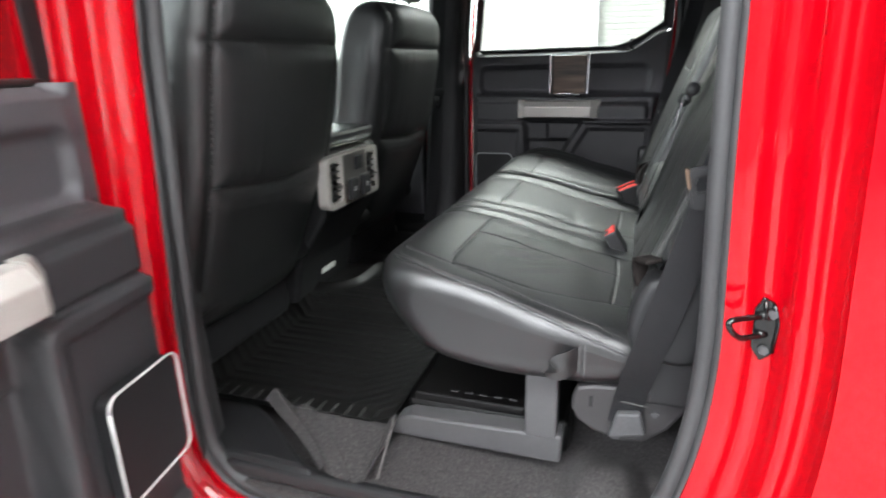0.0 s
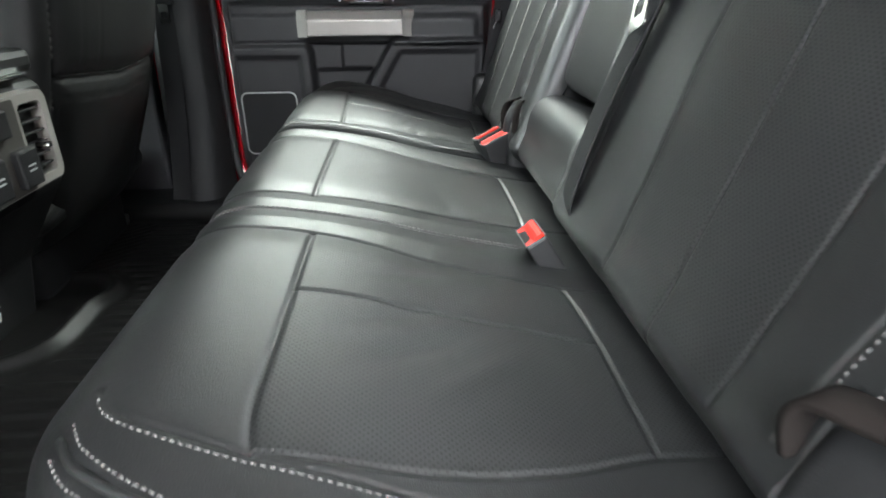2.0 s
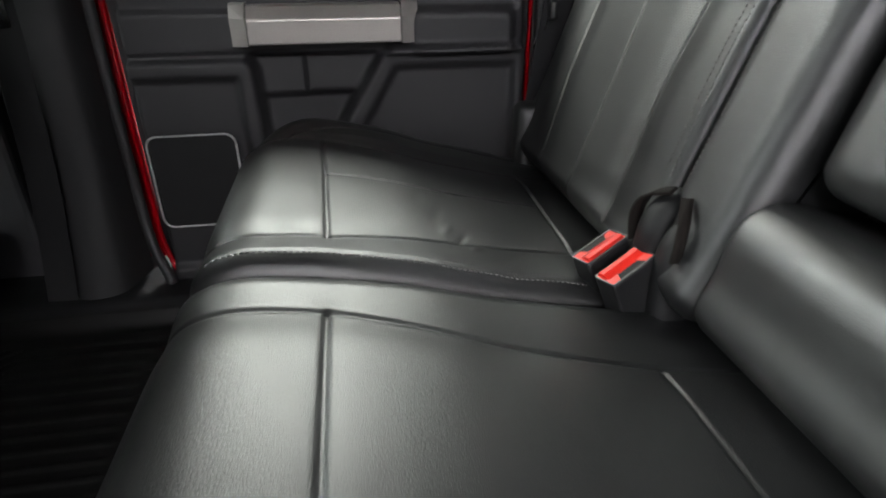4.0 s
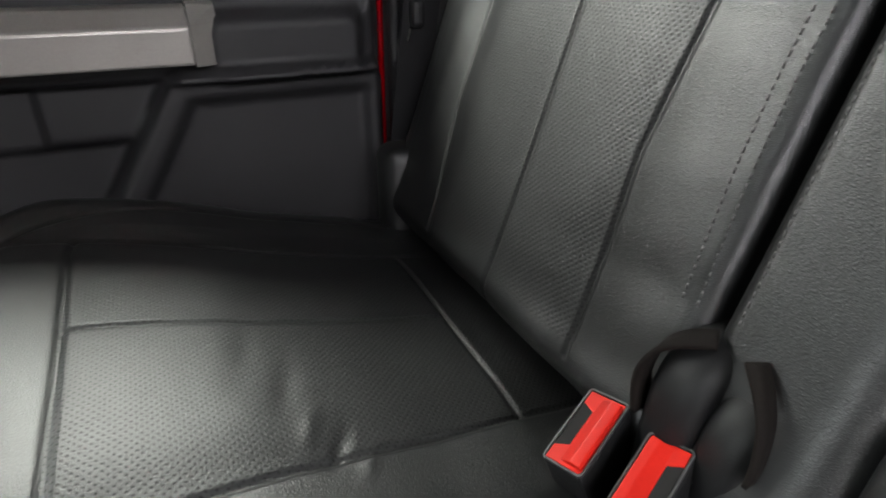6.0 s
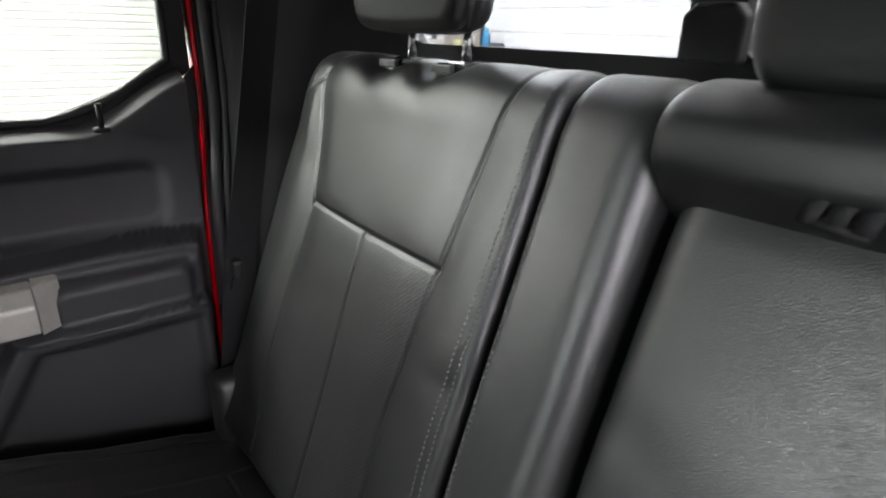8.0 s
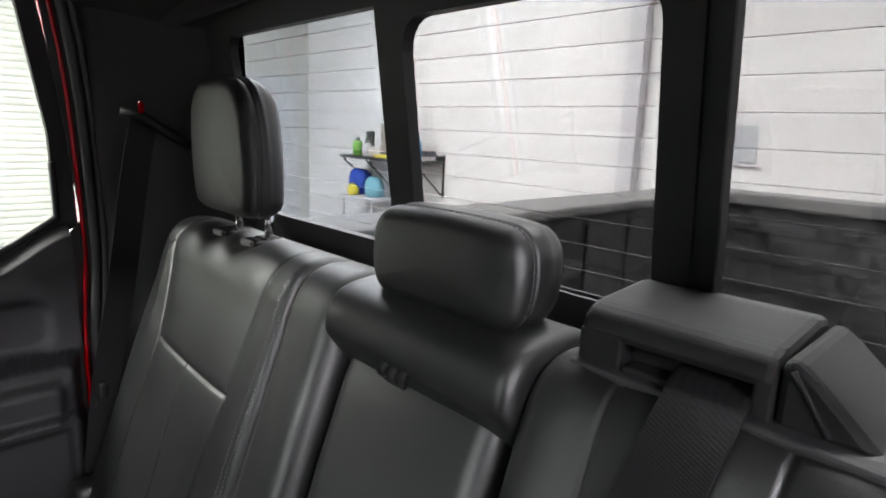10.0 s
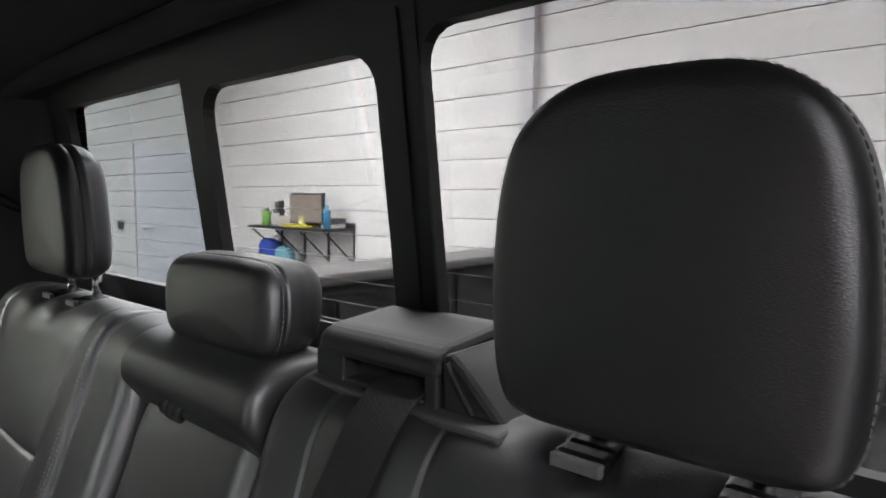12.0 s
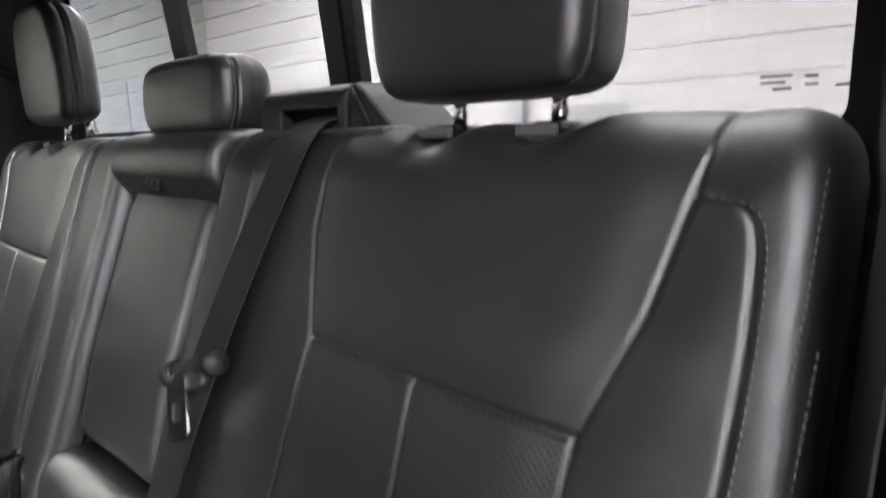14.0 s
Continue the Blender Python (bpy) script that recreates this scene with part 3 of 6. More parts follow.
def build_door():
    d = thing("rear_door", "closed red rear door with charcoal trim, wood insert and silver pull", "car door", "rear doors")
    xs = np.arange(-0.205, 0.5121, 0.0048)
    u = np.r_[np.linspace(0, 0.955, 136), np.linspace(0.96, 1, 14)]
    A = np.repeat(xs[:, None], len(u), 1)
    B = 0.09 + (sill_z(A) - 0.09) * u[None, :]
    D = door_relief(A, B)
    n, m = A.shape
    faces = [(i * m + j, (i + 1) * m + j, (i + 1) * m + j + 1, i * m + j + 1) for i in range(n - 1) for j in range(m - 1)]
    # faces below 0.600 take the darker copy, which paints in the shade there
    mesh_from("trim_panel", np.stack([A, D, B], -1).reshape(-1, 3), faces, [SOFT_TRIM, SHADED_TRIM], d, "charcoal moulded door trim with armrest and map pocket", True, (B[:-1, :-1] < 0.600).reshape(-1))
    # painted door skin
    part("door_skin", prism([(-0.212, 0.05), (0.518, 0.05), (0.522, 0.795), (0.40, 0.745), (-0.212, 0.730)], 1, 1.646, 1.70, 0.006), RED_PAINT, d, "red painted door skin")
    # window surround and pane
    outer = [(-0.212, 0.752), (0.36, 0.757), (0.46, 0.795), (0.53, 0.83), (0.524, 1.0), (0.488, 1.24), (0.44, 1.295), (-0.10, 1.315), (-0.155, 1.29)]
    hole = [(-0.185, 0.764), (0.33, 0.768), (0.43, 0.805), (0.497, 0.85), (0.493, 1.0), (0.460, 1.225), (0.42, 1.265), (-0.09, 1.285), (-0.13, 1.26)]
    part("window_frame", plate(outer, [hole], lambda a, b, w: Vector((a, 1.628 + w - 0.10 * max(0, b - 0.85), b)), 0.02), PLASTIC, d, "black window surround")
    part("window_pane", plate(hole, [], lambda a, b, w: Vector((a, 1.638 + w - 0.10 * max(0, b - 0.85), b)), 0.004), GLASS, d, "clear side glass")
    part("weather_strip", tube([(-0.19, 1.630, 0.762), (0.33, 1.630, 0.766), (0.38, 1.630, 0.779), (0.43, 1.630, 0.803), (0.497, 1.628, 0.848), (0.495, 1.616, 0.95)], 0.006), RUBBER, d, "black glass weather strip", True)
    # wood insert between two bright strips
    part("wood_insert", box(0.112, 0.236, 1.580, 1.592, 0.603, 0.742, 0.004), WOOD, d, "dark brown wood-grain insert")
    for x in (0.104, 0.244):
        part("chrome_strip", box(x - 0.0035, x + 0.0035, 1.577, 1.594, 0.600, 0.744, 0.002), CHROME, d, "bright chrome strip")
    # pull bar with black end caps
    bar = prism([(1.482, 0.523), (1.482, 0.561), (1.499, 0.580), (1.528, 0.582), (1.528, 0.523)], 0, 0.024, 0.268, 0.003)
    part("pull_bar", bar, SILVER, d, "satin silver pull bar")
    for a, b in ((0.0235, -0.004), (0.2685, 0.298)):
        bm = bmesh.new()
        near_s = [bm.verts.new((a, y, z)) for y, z in ((1.483, 0.521), (1.483, 0.562), (1.499, 0.583), (1.53, 0.585), (1.53, 0.519))]
        far_s = [bm.verts.new((b, y, z)) for y, z in ((1.508, 0.519), (1.508, 0.562), (1.518, 0.580), (1.53, 0.585), (1.53, 0.519))]
        bm.faces.new(near_s)
        bm.faces.new(far_s)
        for k in range(5):
            bm.faces.new((near_s[k], near_s[(k + 1) % 5], far_s[(k + 1) % 5], far_s[k]))
        part("end_cap", bm, SILVER, d, "bevelled silver end cap")
    part("lock_pin", tube([(0.389, 1.574, 0.762), (0.389, 1.574, 0.795)], 0.0042, 10), PLASTIC, d, "black lock pin", True)
    part("pin_collar", tube([(0.389, 1.574, 0.757), (0.389, 1.574, 0.763)], 0.011, 14), PLASTIC, d, "", True)
    # window switch on the armrest ledge
    part("window_switch", box(0.130, 0.222, 1.528, 1.566, 0.596, 0.6035, 0.002), GLOSS_BLACK, d, "glossy black window switch plate")
    part("switch_key", box(0.156, 0.196, 1.534, 1.560, 0.602, 0.609, 0.003), PLASTIC, d, "black window switch key")
    edge = [(x, y, 0.6035) for x, y in rounded_rect(0.130, 0.222, 1.528, 1.566, 0.006)]
    part("switch_trim", tube(edge + [edge[0]], 0.0012, 5), CHROME, d, "thin chrome switch trim", True)
    # speaker: bright ring and grille
    ring = [(x, 1.535 - 0.052, z) for x, z in rounded_rect(-0.163, -0.020, 0.222, 0.385, 0.018)]
    part("speaker_ring", tube(ring + [ring[0]], 0.0019, 6), RING, d, "thin bright speaker ring", True)
    part("speaker_grille", plate(rounded_rect(-0.160, -0.023, 0.225, 0.382, 0.016), [], lambda a, b, w: Vector((a, 1.486 + w, b)), 0.02), PLASTIC, d, "black speaker grille")
    return d


far_door = build_door()
# the driver-side rear door stands open on its front hinges
hinge = Matrix.Translation((-0.335, -0.075, -0.052)) @ Matrix.Rotation(radians(-80.5), 4, "Z") @ Matrix.Translation((0.235, 0, 0))
mirror = Matrix.Translation((0, 1.62, 0)) @ Matrix.Diagonal((1, -1, 1, 1))
near_door = copy_thing(far_door, hinge @ mirror)
near_door["label"] = "open red rear door with charcoal trim and silver pull"

shell = thing("truck_cab", "red pickup truck cab with black rubber seals and charcoal inner trim", "truck cab")
OPENING = [(0.504, 0.98), (0.510, 0.78), (0.516, 0.62), (0.522, 0.50), (0.527, 0.38), (0.520, 0.26), (0.494, 0.14), (0.445, 0.045), (0.37, 0.005), (0.2, 0.0), (-0.1, 0.0), (-0.19, 0.012), (-0.235, 0.05), (-0.255, 0.11),
           (-0.257, 0.30), (-0.240, 0.58), (-0.225, 0.81), (-0.19, 1.05), (-0.15, 1.25), (-0.10, 1.295), (0.30, 1.29), (0.43, 1.26), (0.485, 1.17)]


def grown(loop, g):
    c = np.mean(loop, axis=0)
    P = np.array([p for p in loop])
    T = np.roll(P, -1, 0) - np.roll(P, 1, 0)
    T /= np.linalg.norm(T, axis=1)[:, None]
    N = np.c_[T[:, 1], -T[:, 0]]
    if np.sum((P - c) * N) < 0:
        N = -N
    return [tuple(p) for p in P + N * g]


OPEN_S = [tuple(p) for p in curve_points(OPENING, 90, True)]


seal = [(x, -0.010, z) for x, z in grown(OPEN_S, 0.008)]
part("door_seal", tube(seal + [seal[0]], 0.013, 10), RUBBER, shell, "black rubber door seal", True)
seal = [(x, -0.022, z) for x, z in grown(OPEN_S, 0.022)]
part("seal_flange", tube(seal + [seal[0]], 0.008, 8), RUBBER, shell, "black rubber seal lip", True)
big = [(-1.3, -0.30), (-1.3, 1.20), (-0.9, 1.38), (0.78, 1.38), (0.78, -0.30)]
DRIVER_WINDOW = [(-1.12, 0.745), (-0.42, 0.755), (-0.37, 1.25), (-0.66, 1.27)]
part("door_jamb", plate(big, [grown(OPEN_S, 0.02), DRIVER_WINDOW], lambda a, b, w: Vector((a, -0.034 + w, b)), 0.012), RED_PAINT, shell, "glossy red painted door jamb")
JAMB = [(0.030, -0.0665), (0.038, -0.067), (0.043, -0.069), (0.046, -0.074), (0.049, -0.081), (0.054, -0.085), (0.060, -0.087), (0.066, -0.090), (0.070, -0.097), (0.073, -0.108), (0.076, -0.120), (0.080, -0.128), (0.086, -0.132), (0.091, -0.132), (0.095, -0.129), (0.099, -0.129), (0.104, -0.134)]
rings = [[(x, d + 0.032, z) for x, z in grown(OPEN_S, g)] for g, d in JAMB]
rings += [[(x, -0.100 - k * (0.005 + 0.02 * math.sin((z + 0.3) * 2.0)), z) for x, z in grown(OPEN_S, 0.104 + 0.004 * k)] for k in (0.4, 0.8, 1.0)]
nr = len(OPEN_S)
mesh_from("jamb_step", [p for r in rings for p in r], [(k * nr + i, k * nr + (i + 1) % nr, (k + 1) * nr + (i + 1) % nr, (k + 1) * nr + i) for k in range(len(rings) - 1) for i in range(nr)], RED_PAINT, shell, "rounded red painted jamb steps")
part("body_side", plate([(-1.3, -0.32), (-1.3, 1.05), (-0.7, 1.42), (0.80, 1.42), (0.80, -0.32)], [grown(OPEN_S, 0.1075), DRIVER_WINDOW], lambda a, b, w: Vector((a, -0.105 - w - 0.02 * math.sin((b + 0.3) * 2.0), b)), 0.02), RED_PAINT, shell, "glossy red outer body side")
part("body_side", plate([(-1.3, -0.32), (-1.3, 0.72), (-0.226, 0.745), (-0.226, -0.32)], [], lambda a, b, w: Vector((a, 1.632 + w, b)), 0.05), RED_PAINT, shell, "red front door skin")
part("body_side", plate([(0.535, -0.32), (0.538, 0.80), (0.50, 1.29), (0.60, 1.36), (0.80, 1.36), (0.80, -0.32)], [], lambda a, b, w: Vector((a, 1.632 + w, b)), 0.05), RED_PAINT, shell, "red rear body quarter")
part("inner_body", plate([(0.500, 0.05), (0.500, 0.80), (0.535, 0.84), (0.52, 1.0), (0.485, 1.29), (0.62, 1.30), (0.62, 0.05)], [], lambda a, b, w: Vector((a, 1.626 + w - 0.10 * max(0, b - 0.85), b)), 0.005), RUBBER, shell, "black inner body panel")
# far opening: red edge and seal in front of and behind the closed door
edge_r = [(0.512, 1.590, 0.10), (0.516, 1.592, 0.45), (0.518, 1.592, 0.62), (0.527, 1.596, 0.72), (0.532, 1.60, 0.80), (0.529, 1.594, 0.92), (0.518, 1.574, 1.10), (0.497, 1.555, 1.25)]
part("jamb_edge", tube(smooth_line(edge_r, 30), 0, flat=(0.006, 0.012, (1, 0, 0))), RED_PAINT, shell, "thin red painted jamb edge", True)
part("door_seal", tube([(x + 0.016, y - 0.012, z) for x, y, z in smooth_line(edge_r, 30)], 0.009, 8), RUBBER, shell, "black rubber door seal", True)
part("seal_flange", tube([(x + 0.030, y - 0.018, z) for x, y, z in smooth_line(edge_r, 30)], 0.006, 8), RUBBER, shell, "black rubber seal lip", True)
edge_f = [(-0.168, 1.53, 0.09), (-0.196, 1.555, 0.16), (-0.207, 1.575, 0.26), (-0.210, 1.583, 0.5), (-0.206, 1.59, 0.76), (-0.185, 1.57, 1.0), (-0.145, 1.545, 1.26)]
part("jamb_edge", tube(smooth_line(edge_f, 30), 0, flat=(0.008, 0.012, (1, 0, 0))), RED_PAINT, shell, "thin red painted jamb edge", True)
part("door_seal", tube([(x - 0.016, y - 0.014, z) for x, y, z in smooth_line(edge_f, 30)], 0.010, 8), RUBBER, shell, "black rubber door seal", True)


def pillar(name, rows, material, label, parent=shell):
    """A moulded trim: rows of (z, [(x, y), ...]) joined into one skin."""
    dense = []
    for (z0, r0), (z1, r1) in zip(rows, rows[1:]):
        for t in np.linspace(0, 1, 6, endpoint=False):
            dense.append((z0 + (z1 - z0) * t, [(a[0] + (b[0] - a[0]) * t, a[1] + (b[1] - a[1]) * t) for a, b in zip(r0, r1)]))
    dense.append(rows[-1])
    verts, faces, n = [], [], 0
    for z, r in dense:
        c = curve_points([(x, y) for x, y in r], 30)
        n = len(c)
        verts += [(p[0], p[1], z) for p in c]
    for i in range(len(dense) - 1):
        for k in range(n - 1):
            faces.append((i * n + k, i * n + k + 1, (i + 1) * n + k + 1, (i + 1) * n + k))
    return mesh_from(name, verts, faces, material, parent, label)


# far B pillar and C pillar trims
pillar("b_pillar_trim", [(0.07, [(-0.42, 1.62), (-0.40, 1.53), (-0.33, 1.48), (-0.265, 1.495), (-0.232, 1.57)]),
                         (0.30, [(-0.42, 1.62), (-0.39, 1.55), (-0.33, 1.52), (-0.266, 1.527), (-0.236, 1.585)]),
                         (0.75, [(-0.40, 1.62), (-0.38, 1.57), (-0.33, 1.55), (-0.265, 1.552), (-0.236, 1.60)]),
                         (1.30, [(-0.36, 1.58), (-0.34, 1.53), (-0.28, 1.51), (-0.22, 1.51), (-0.18, 1.56)])], PILLAR_TRIM, "charcoal moulded B-pillar trim")
pillar("c_pillar_trim", [(0.07, [(0.535, 1.60), (0.55, 1.53), (0.60, 1.50), (0.70, 1.49), (0.80, 1.45)]),
                         (0.50, [(0.540, 1.61), (0.556, 1.55), (0.60, 1.52), (0.70, 1.51), (0.80, 1.46)]),
                         (0.82, [(0.555, 1.62), (0.572, 1.57), (0.62, 1.53), (0.70, 1.49), (0.78, 1.40)]),
                         (1.30, [(0.52, 1.58), (0.545, 1.53), (0.60, 1.50), (0.68, 1.45), (0.74, 1.36)])], PILLAR_TRIM, "charcoal moulded C-pillar trim")
pillar("c_pillar_trim", [(0.05, [(0.545, -0.012), (0.548, 0.004), (0.60, 0.02), (0.70, 0.03), (0.80, 0.06)]),
                         (0.55, [(0.548, -0.012), (0.550, 0.004), (0.60, 0.02), (0.70, 0.03), (0.80, 0.06)]),
                         (0.82, [(0.545, -0.012), (0.552, 0.0), (0.61, 0.0), (0.68, 0.02), (0.765, 0.07)]),
                         (1.30, [(0.52, -0.012), (0.53, 0.0), (0.58, 0.01), (0.66, 0.04), (0.73, 0.085)])], PILLAR_TRIM, "charcoal moulded C-pillar trim")
pillar("b_pillar_trim", [(0.02, [(-0.42, -0.05), (-0.40, 0.03), (-0.33, 0.07), (-0.28, 0.05), (-0.262, -0.035)]),
                         (0.75, [(-0.40, -0.05), (-0.38, 0.0), (-0.33, 0.02), (-0.27, 0.01), (-0.238, -0.035)]),
                         (1.30, [(-0.36, -0.02), (-0.34, 0.02), (-0.28, 0.05), (-0.22, 0.04), (-0.16, -0.03)])], PILLAR_TRIM, "charcoal moulded B-pillar trim")

part("lower_pillar_panel", prism([(0.475, 0.235), (0.590, 0.235), (0.590, 0.44), (0.520, 0.436), (0.500, 0.42), (0.482, 0.34)], 1, 0.076, 0.090, 0.006), PLASTIC, shell, "charcoal lower pillar panel")
part("window_latch", prism([(0.884, 0.882), (0.884, 0.918), (0.892, 0.928), (0.926, 0.928), (0.936, 0.918), (0.936, 0.882)], 0, 0.722, 0.740, 0.003), PLASTIC, shell, "black sliding window latch")

# roof, headliner and rear window wall
def roof_z(x, y):
    return 1.215 + 0.16 * (1 - ((x + 0.3) / 1.05) ** 2) - 0.06 * abs((y - CAB_Y) / 0.8) ** 3


rx, ry = np.linspace(-1.25, 0.705, 40), np.linspace(-0.06, 1.58, 34)
ceiling = field("ceiling", rx, ry, lambda X, Y: np.vectorize(roof_z)(X, Y), HEADLINER, None)
me = ceiling.data
for v in me.vertices:
    v.co = (v.co.x, v.co.z, v.co.y)
tagged(ceiling, "dark cloth headliner under the cab roof", "ceiling", kind="structure")
outer_roof = field("roof", np.linspace(-1.3, 0.80, 30), np.linspace(-0.13, 1.66, 26), lambda X, Y: np.vectorize(roof_z)(X, Y) + 0.045, RED_PAINT, shell, "red painted cab roof")
for v in outer_roof.data.vertices:
    v.co = (v.co.x, v.co.z, v.co.y)


def rear_x(z):
    return 0.747 - 0.137 * (z - 0.917)


FAR_PANE = rounded_rect(0.935, 1.352, 0.878, 1.180, [0.015, 0.02, 0.02, 0.02])
SLIDER = rounded_rect(0.588, 0.893, 0.884, 1.154, [0.035, 0.035, 0.02, 0.02])
SLIDER_PANE = rounded_rect(0.582, 0.899, 0.878, 1.160, 0.02)
NEAR_PANE = rounded_rect(0.076, 0.544, 0.852, 1.174, [0.03, 0.03, 0.02, 0.02])
wall_outer = [(-0.10, -0.04), (1.63, -0.04), (1.63, 0.9), (1.55, 1.19), (1.2, 1.245), (0.3, 1.245), (-0.02, 1.19), (-0.10, 0.9)]
part("rear_window_frame", plate(wall_outer, [rounded_rect(0.083, 0.537, 0.858, 1.166, [0.030, 0.03, 0.02, 0.02]), rounded_rect(0.560, 1.345, 0.884, 1.172, [0.02, 0.004, 0.004, 0.02])], lambda a, b, w: Vector((rear_x(b) + w, a, b)), 0.014), PLASTIC, shell, "black rear window surround")
part("slider_frame", plate(rounded_rect(0.556, 0.926, 0.872, 1.186, 0.004), [SLIDER], lambda a, b, w: Vector((rear_x(b) - 0.005 + w, a, b)), 0.016), PLASTIC, shell, "charcoal sliding window frame")
for y0, y1 in ((0.5375, 0.555), (0.927, 0.9425)):
    part("window_post", plate([(y0, 0.872), (y1, 0.872), (y1, 1.186), (y0, 1.186)], [], lambda a, b, w: Vector((rear_x(b) - 0.002 + w, a, b)), 0.014), PLASTIC, shell, "black upright window post")
part("header_trim", tube([(0.665, 0.02, 1.208), (0.672, 0.3, 1.220), (0.675, CAB_Y, 1.225), (0.672, 1.2, 1.220), (0.665, 1.5, 1.208)], 0.018, 10), HEADLINER, shell, "charcoal rear header trim", True)
for loop, mt, nm, lab in ((FAR_PANE, TINTED, "rear_pane", "tinted fixed rear glass"), (SLIDER_PANE, REAR_GLASS, "rear_pane", "clear sliding rear glass"), (NEAR_PANE, REAR_GLASS, "rear_pane", "clear fixed rear glass")):
    pane = part(nm, plate(loop, [], lambda a, b, w: Vector((rear_x(b) + 0.0145 + w, a, b)), 0.003), mt, shell, lab)
    pane.visible_shadow = False
    ys = [p[0] for p in loop]
    for k in range(11):
        z = (0.906 if mt is REAR_GLASS and loop is SLIDER_PANE else 0.9015) + 0.0256 * k
        if z < max(p[1] for p in loop) - 0.006:
            part("defroster_wire", box(rear_x(z) + 0.0130, rear_x(z) + 0.0140, min(ys) + 0.004, max(ys) - 0.004, z - 0.0002, z + 0.0002), WIRE, pane)

# front of the cab: dash, windscreen frame and front glass
part("dashboard", prism([(-1.28, 0.1), (-0.98, 0.1), (-0.95, 0.45), (-1.0, 0.62), (-1.10, 0.68), (-1.28, 0.68)], 1, -0.03, 1.58, 0.02), SHADED_TRIM, shell, "black dashboard")
part("windscreen_frame", plate([(-0.10, 0.05), (1.62, 0.05), (1.62, 0.75), (1.52, 1.34), (0.0, 1.34), (-0.10, 0.75)], [[(0.03, 0.70), (1.51, 0.70), (1.45, 1.27), (0.07, 1.27)]], lambda a, b, w: Vector((-1.30 + 0.75 * max(0, b - 0.68) + w, a, b)), 0.04), PLASTIC, shell, "black windscreen frame")
pane = part("windscreen", plate([(0.03, 0.70), (1.51, 0.70), (1.45, 1.27), (0.07, 1.27)], [], lambda a, b, w: Vector((-1.285 + 0.75 * max(0, b - 0.68) + w, a, b)), 0.004), CLEAR, shell, "lightly tinted windscreen")
part("front_door_trim", prism([(-1.25, 0.08), (-0.42, 0.08), (-0.42, 0.74), (-1.25, 0.72)], 1, 1.575, 1.63, 0.01), SOFT_TRIM, shell, "charcoal front door trim")
part("front_window_frame", plate([(-1.28, 0.72), (-0.24, 0.74), (-0.20, 1.31), (-0.83, 1.33)], [[(-1.12, 0.745), (-0.40, 0.755), (-0.34, 1.27), (-0.78, 1.28)]], lambda a, b, w: Vector((a, 1.606 + w - 0.10 * max(0, b - 0.85), b)), 0.03), PLASTIC, shell, "black front window frame")
pane = part("front_window_pane", plate([(-1.12, 0.745), (-0.40, 0.755), (-0.34, 1.27), (-0.78, 1.28)], [], lambda a, b, w: Vector((a, 1.618 + w - 0.10 * max(0, b - 0.85), b)), 0.004), CLEAR, shell, "lightly tinted front side glass")

pane = part("front_window_pane", plate(DRIVER_WINDOW, [], lambda a, b, w: Vector((a, -0.060 + w, b)), 0.004), CLEAR, shell, "lightly tinted front side glass")

part("sill_trim", prism([(1.44, 0.01), (1.44, 0.060), (1.47, 0.088), (1.56, 0.100), (1.628, 0.100), (1.628, 0.01)], 0, -1.2, 0.60, 0.006), PLASTIC, shell, "black plastic sill trim below the far doors")

# ---- cab floor ----
floor = mesh_from("floor", [(-1.3, -0.02, 0.015), (0.78, -0.02, 0.015), (0.78, 1.62, 0.015), (-1.3, 1.62, 0.015), (-1.3, -0.02, -0.05), (0.78, -0.02, -0.05), (0.78, 1.62, -0.05), (-1.3, 1.62, -0.05)],
                  [(0, 1, 2, 3), (7, 6, 5, 4), (0, 4, 5, 1), (2, 6, 7, 3), (1, 5, 6, 2), (3, 7, 4, 0)], CARPET, None, "", False)
tagged(floor, "charcoal carpeted cab floor", "floor", kind="structure")


def carpet_z(X, Y):
    z = 0.045 + 0.012 * np.sin(X * 9 + 1.0) * np.sin(Y * 11)
    z = z + 0.050 * np.exp(-((X - 0.425) / 0.055) ** 4 - ((Y - 0.10) / 0.075) ** 2)
    z = z - 0.03 * np.exp(-((X - 0.30) / 0.05) ** 2 - ((Y - 0.03) / 0.06) ** 2)
    return z


carpet = field("floor_carpet", np.linspace(-0.02, 0.60, 90), np.linspace(-0.012, 0.45, 70), carpet_z, CARPET, None)
for v in carpet.data.vertices:
    v.co = (v.co.x, v.co.z, v.co.y)
tagged(carpet, "charcoal moulded carpet beneath the rear bench", "carpet")
part("sill_plate", prism([(-0.235, -0.016), (0.40, -0.016), (0.37, 0.008), (0.0, 0.006), (-0.20, 0.030)], 2, 0.018, 0.052, 0.008), PLASTIC, shell, "black door sill plate")


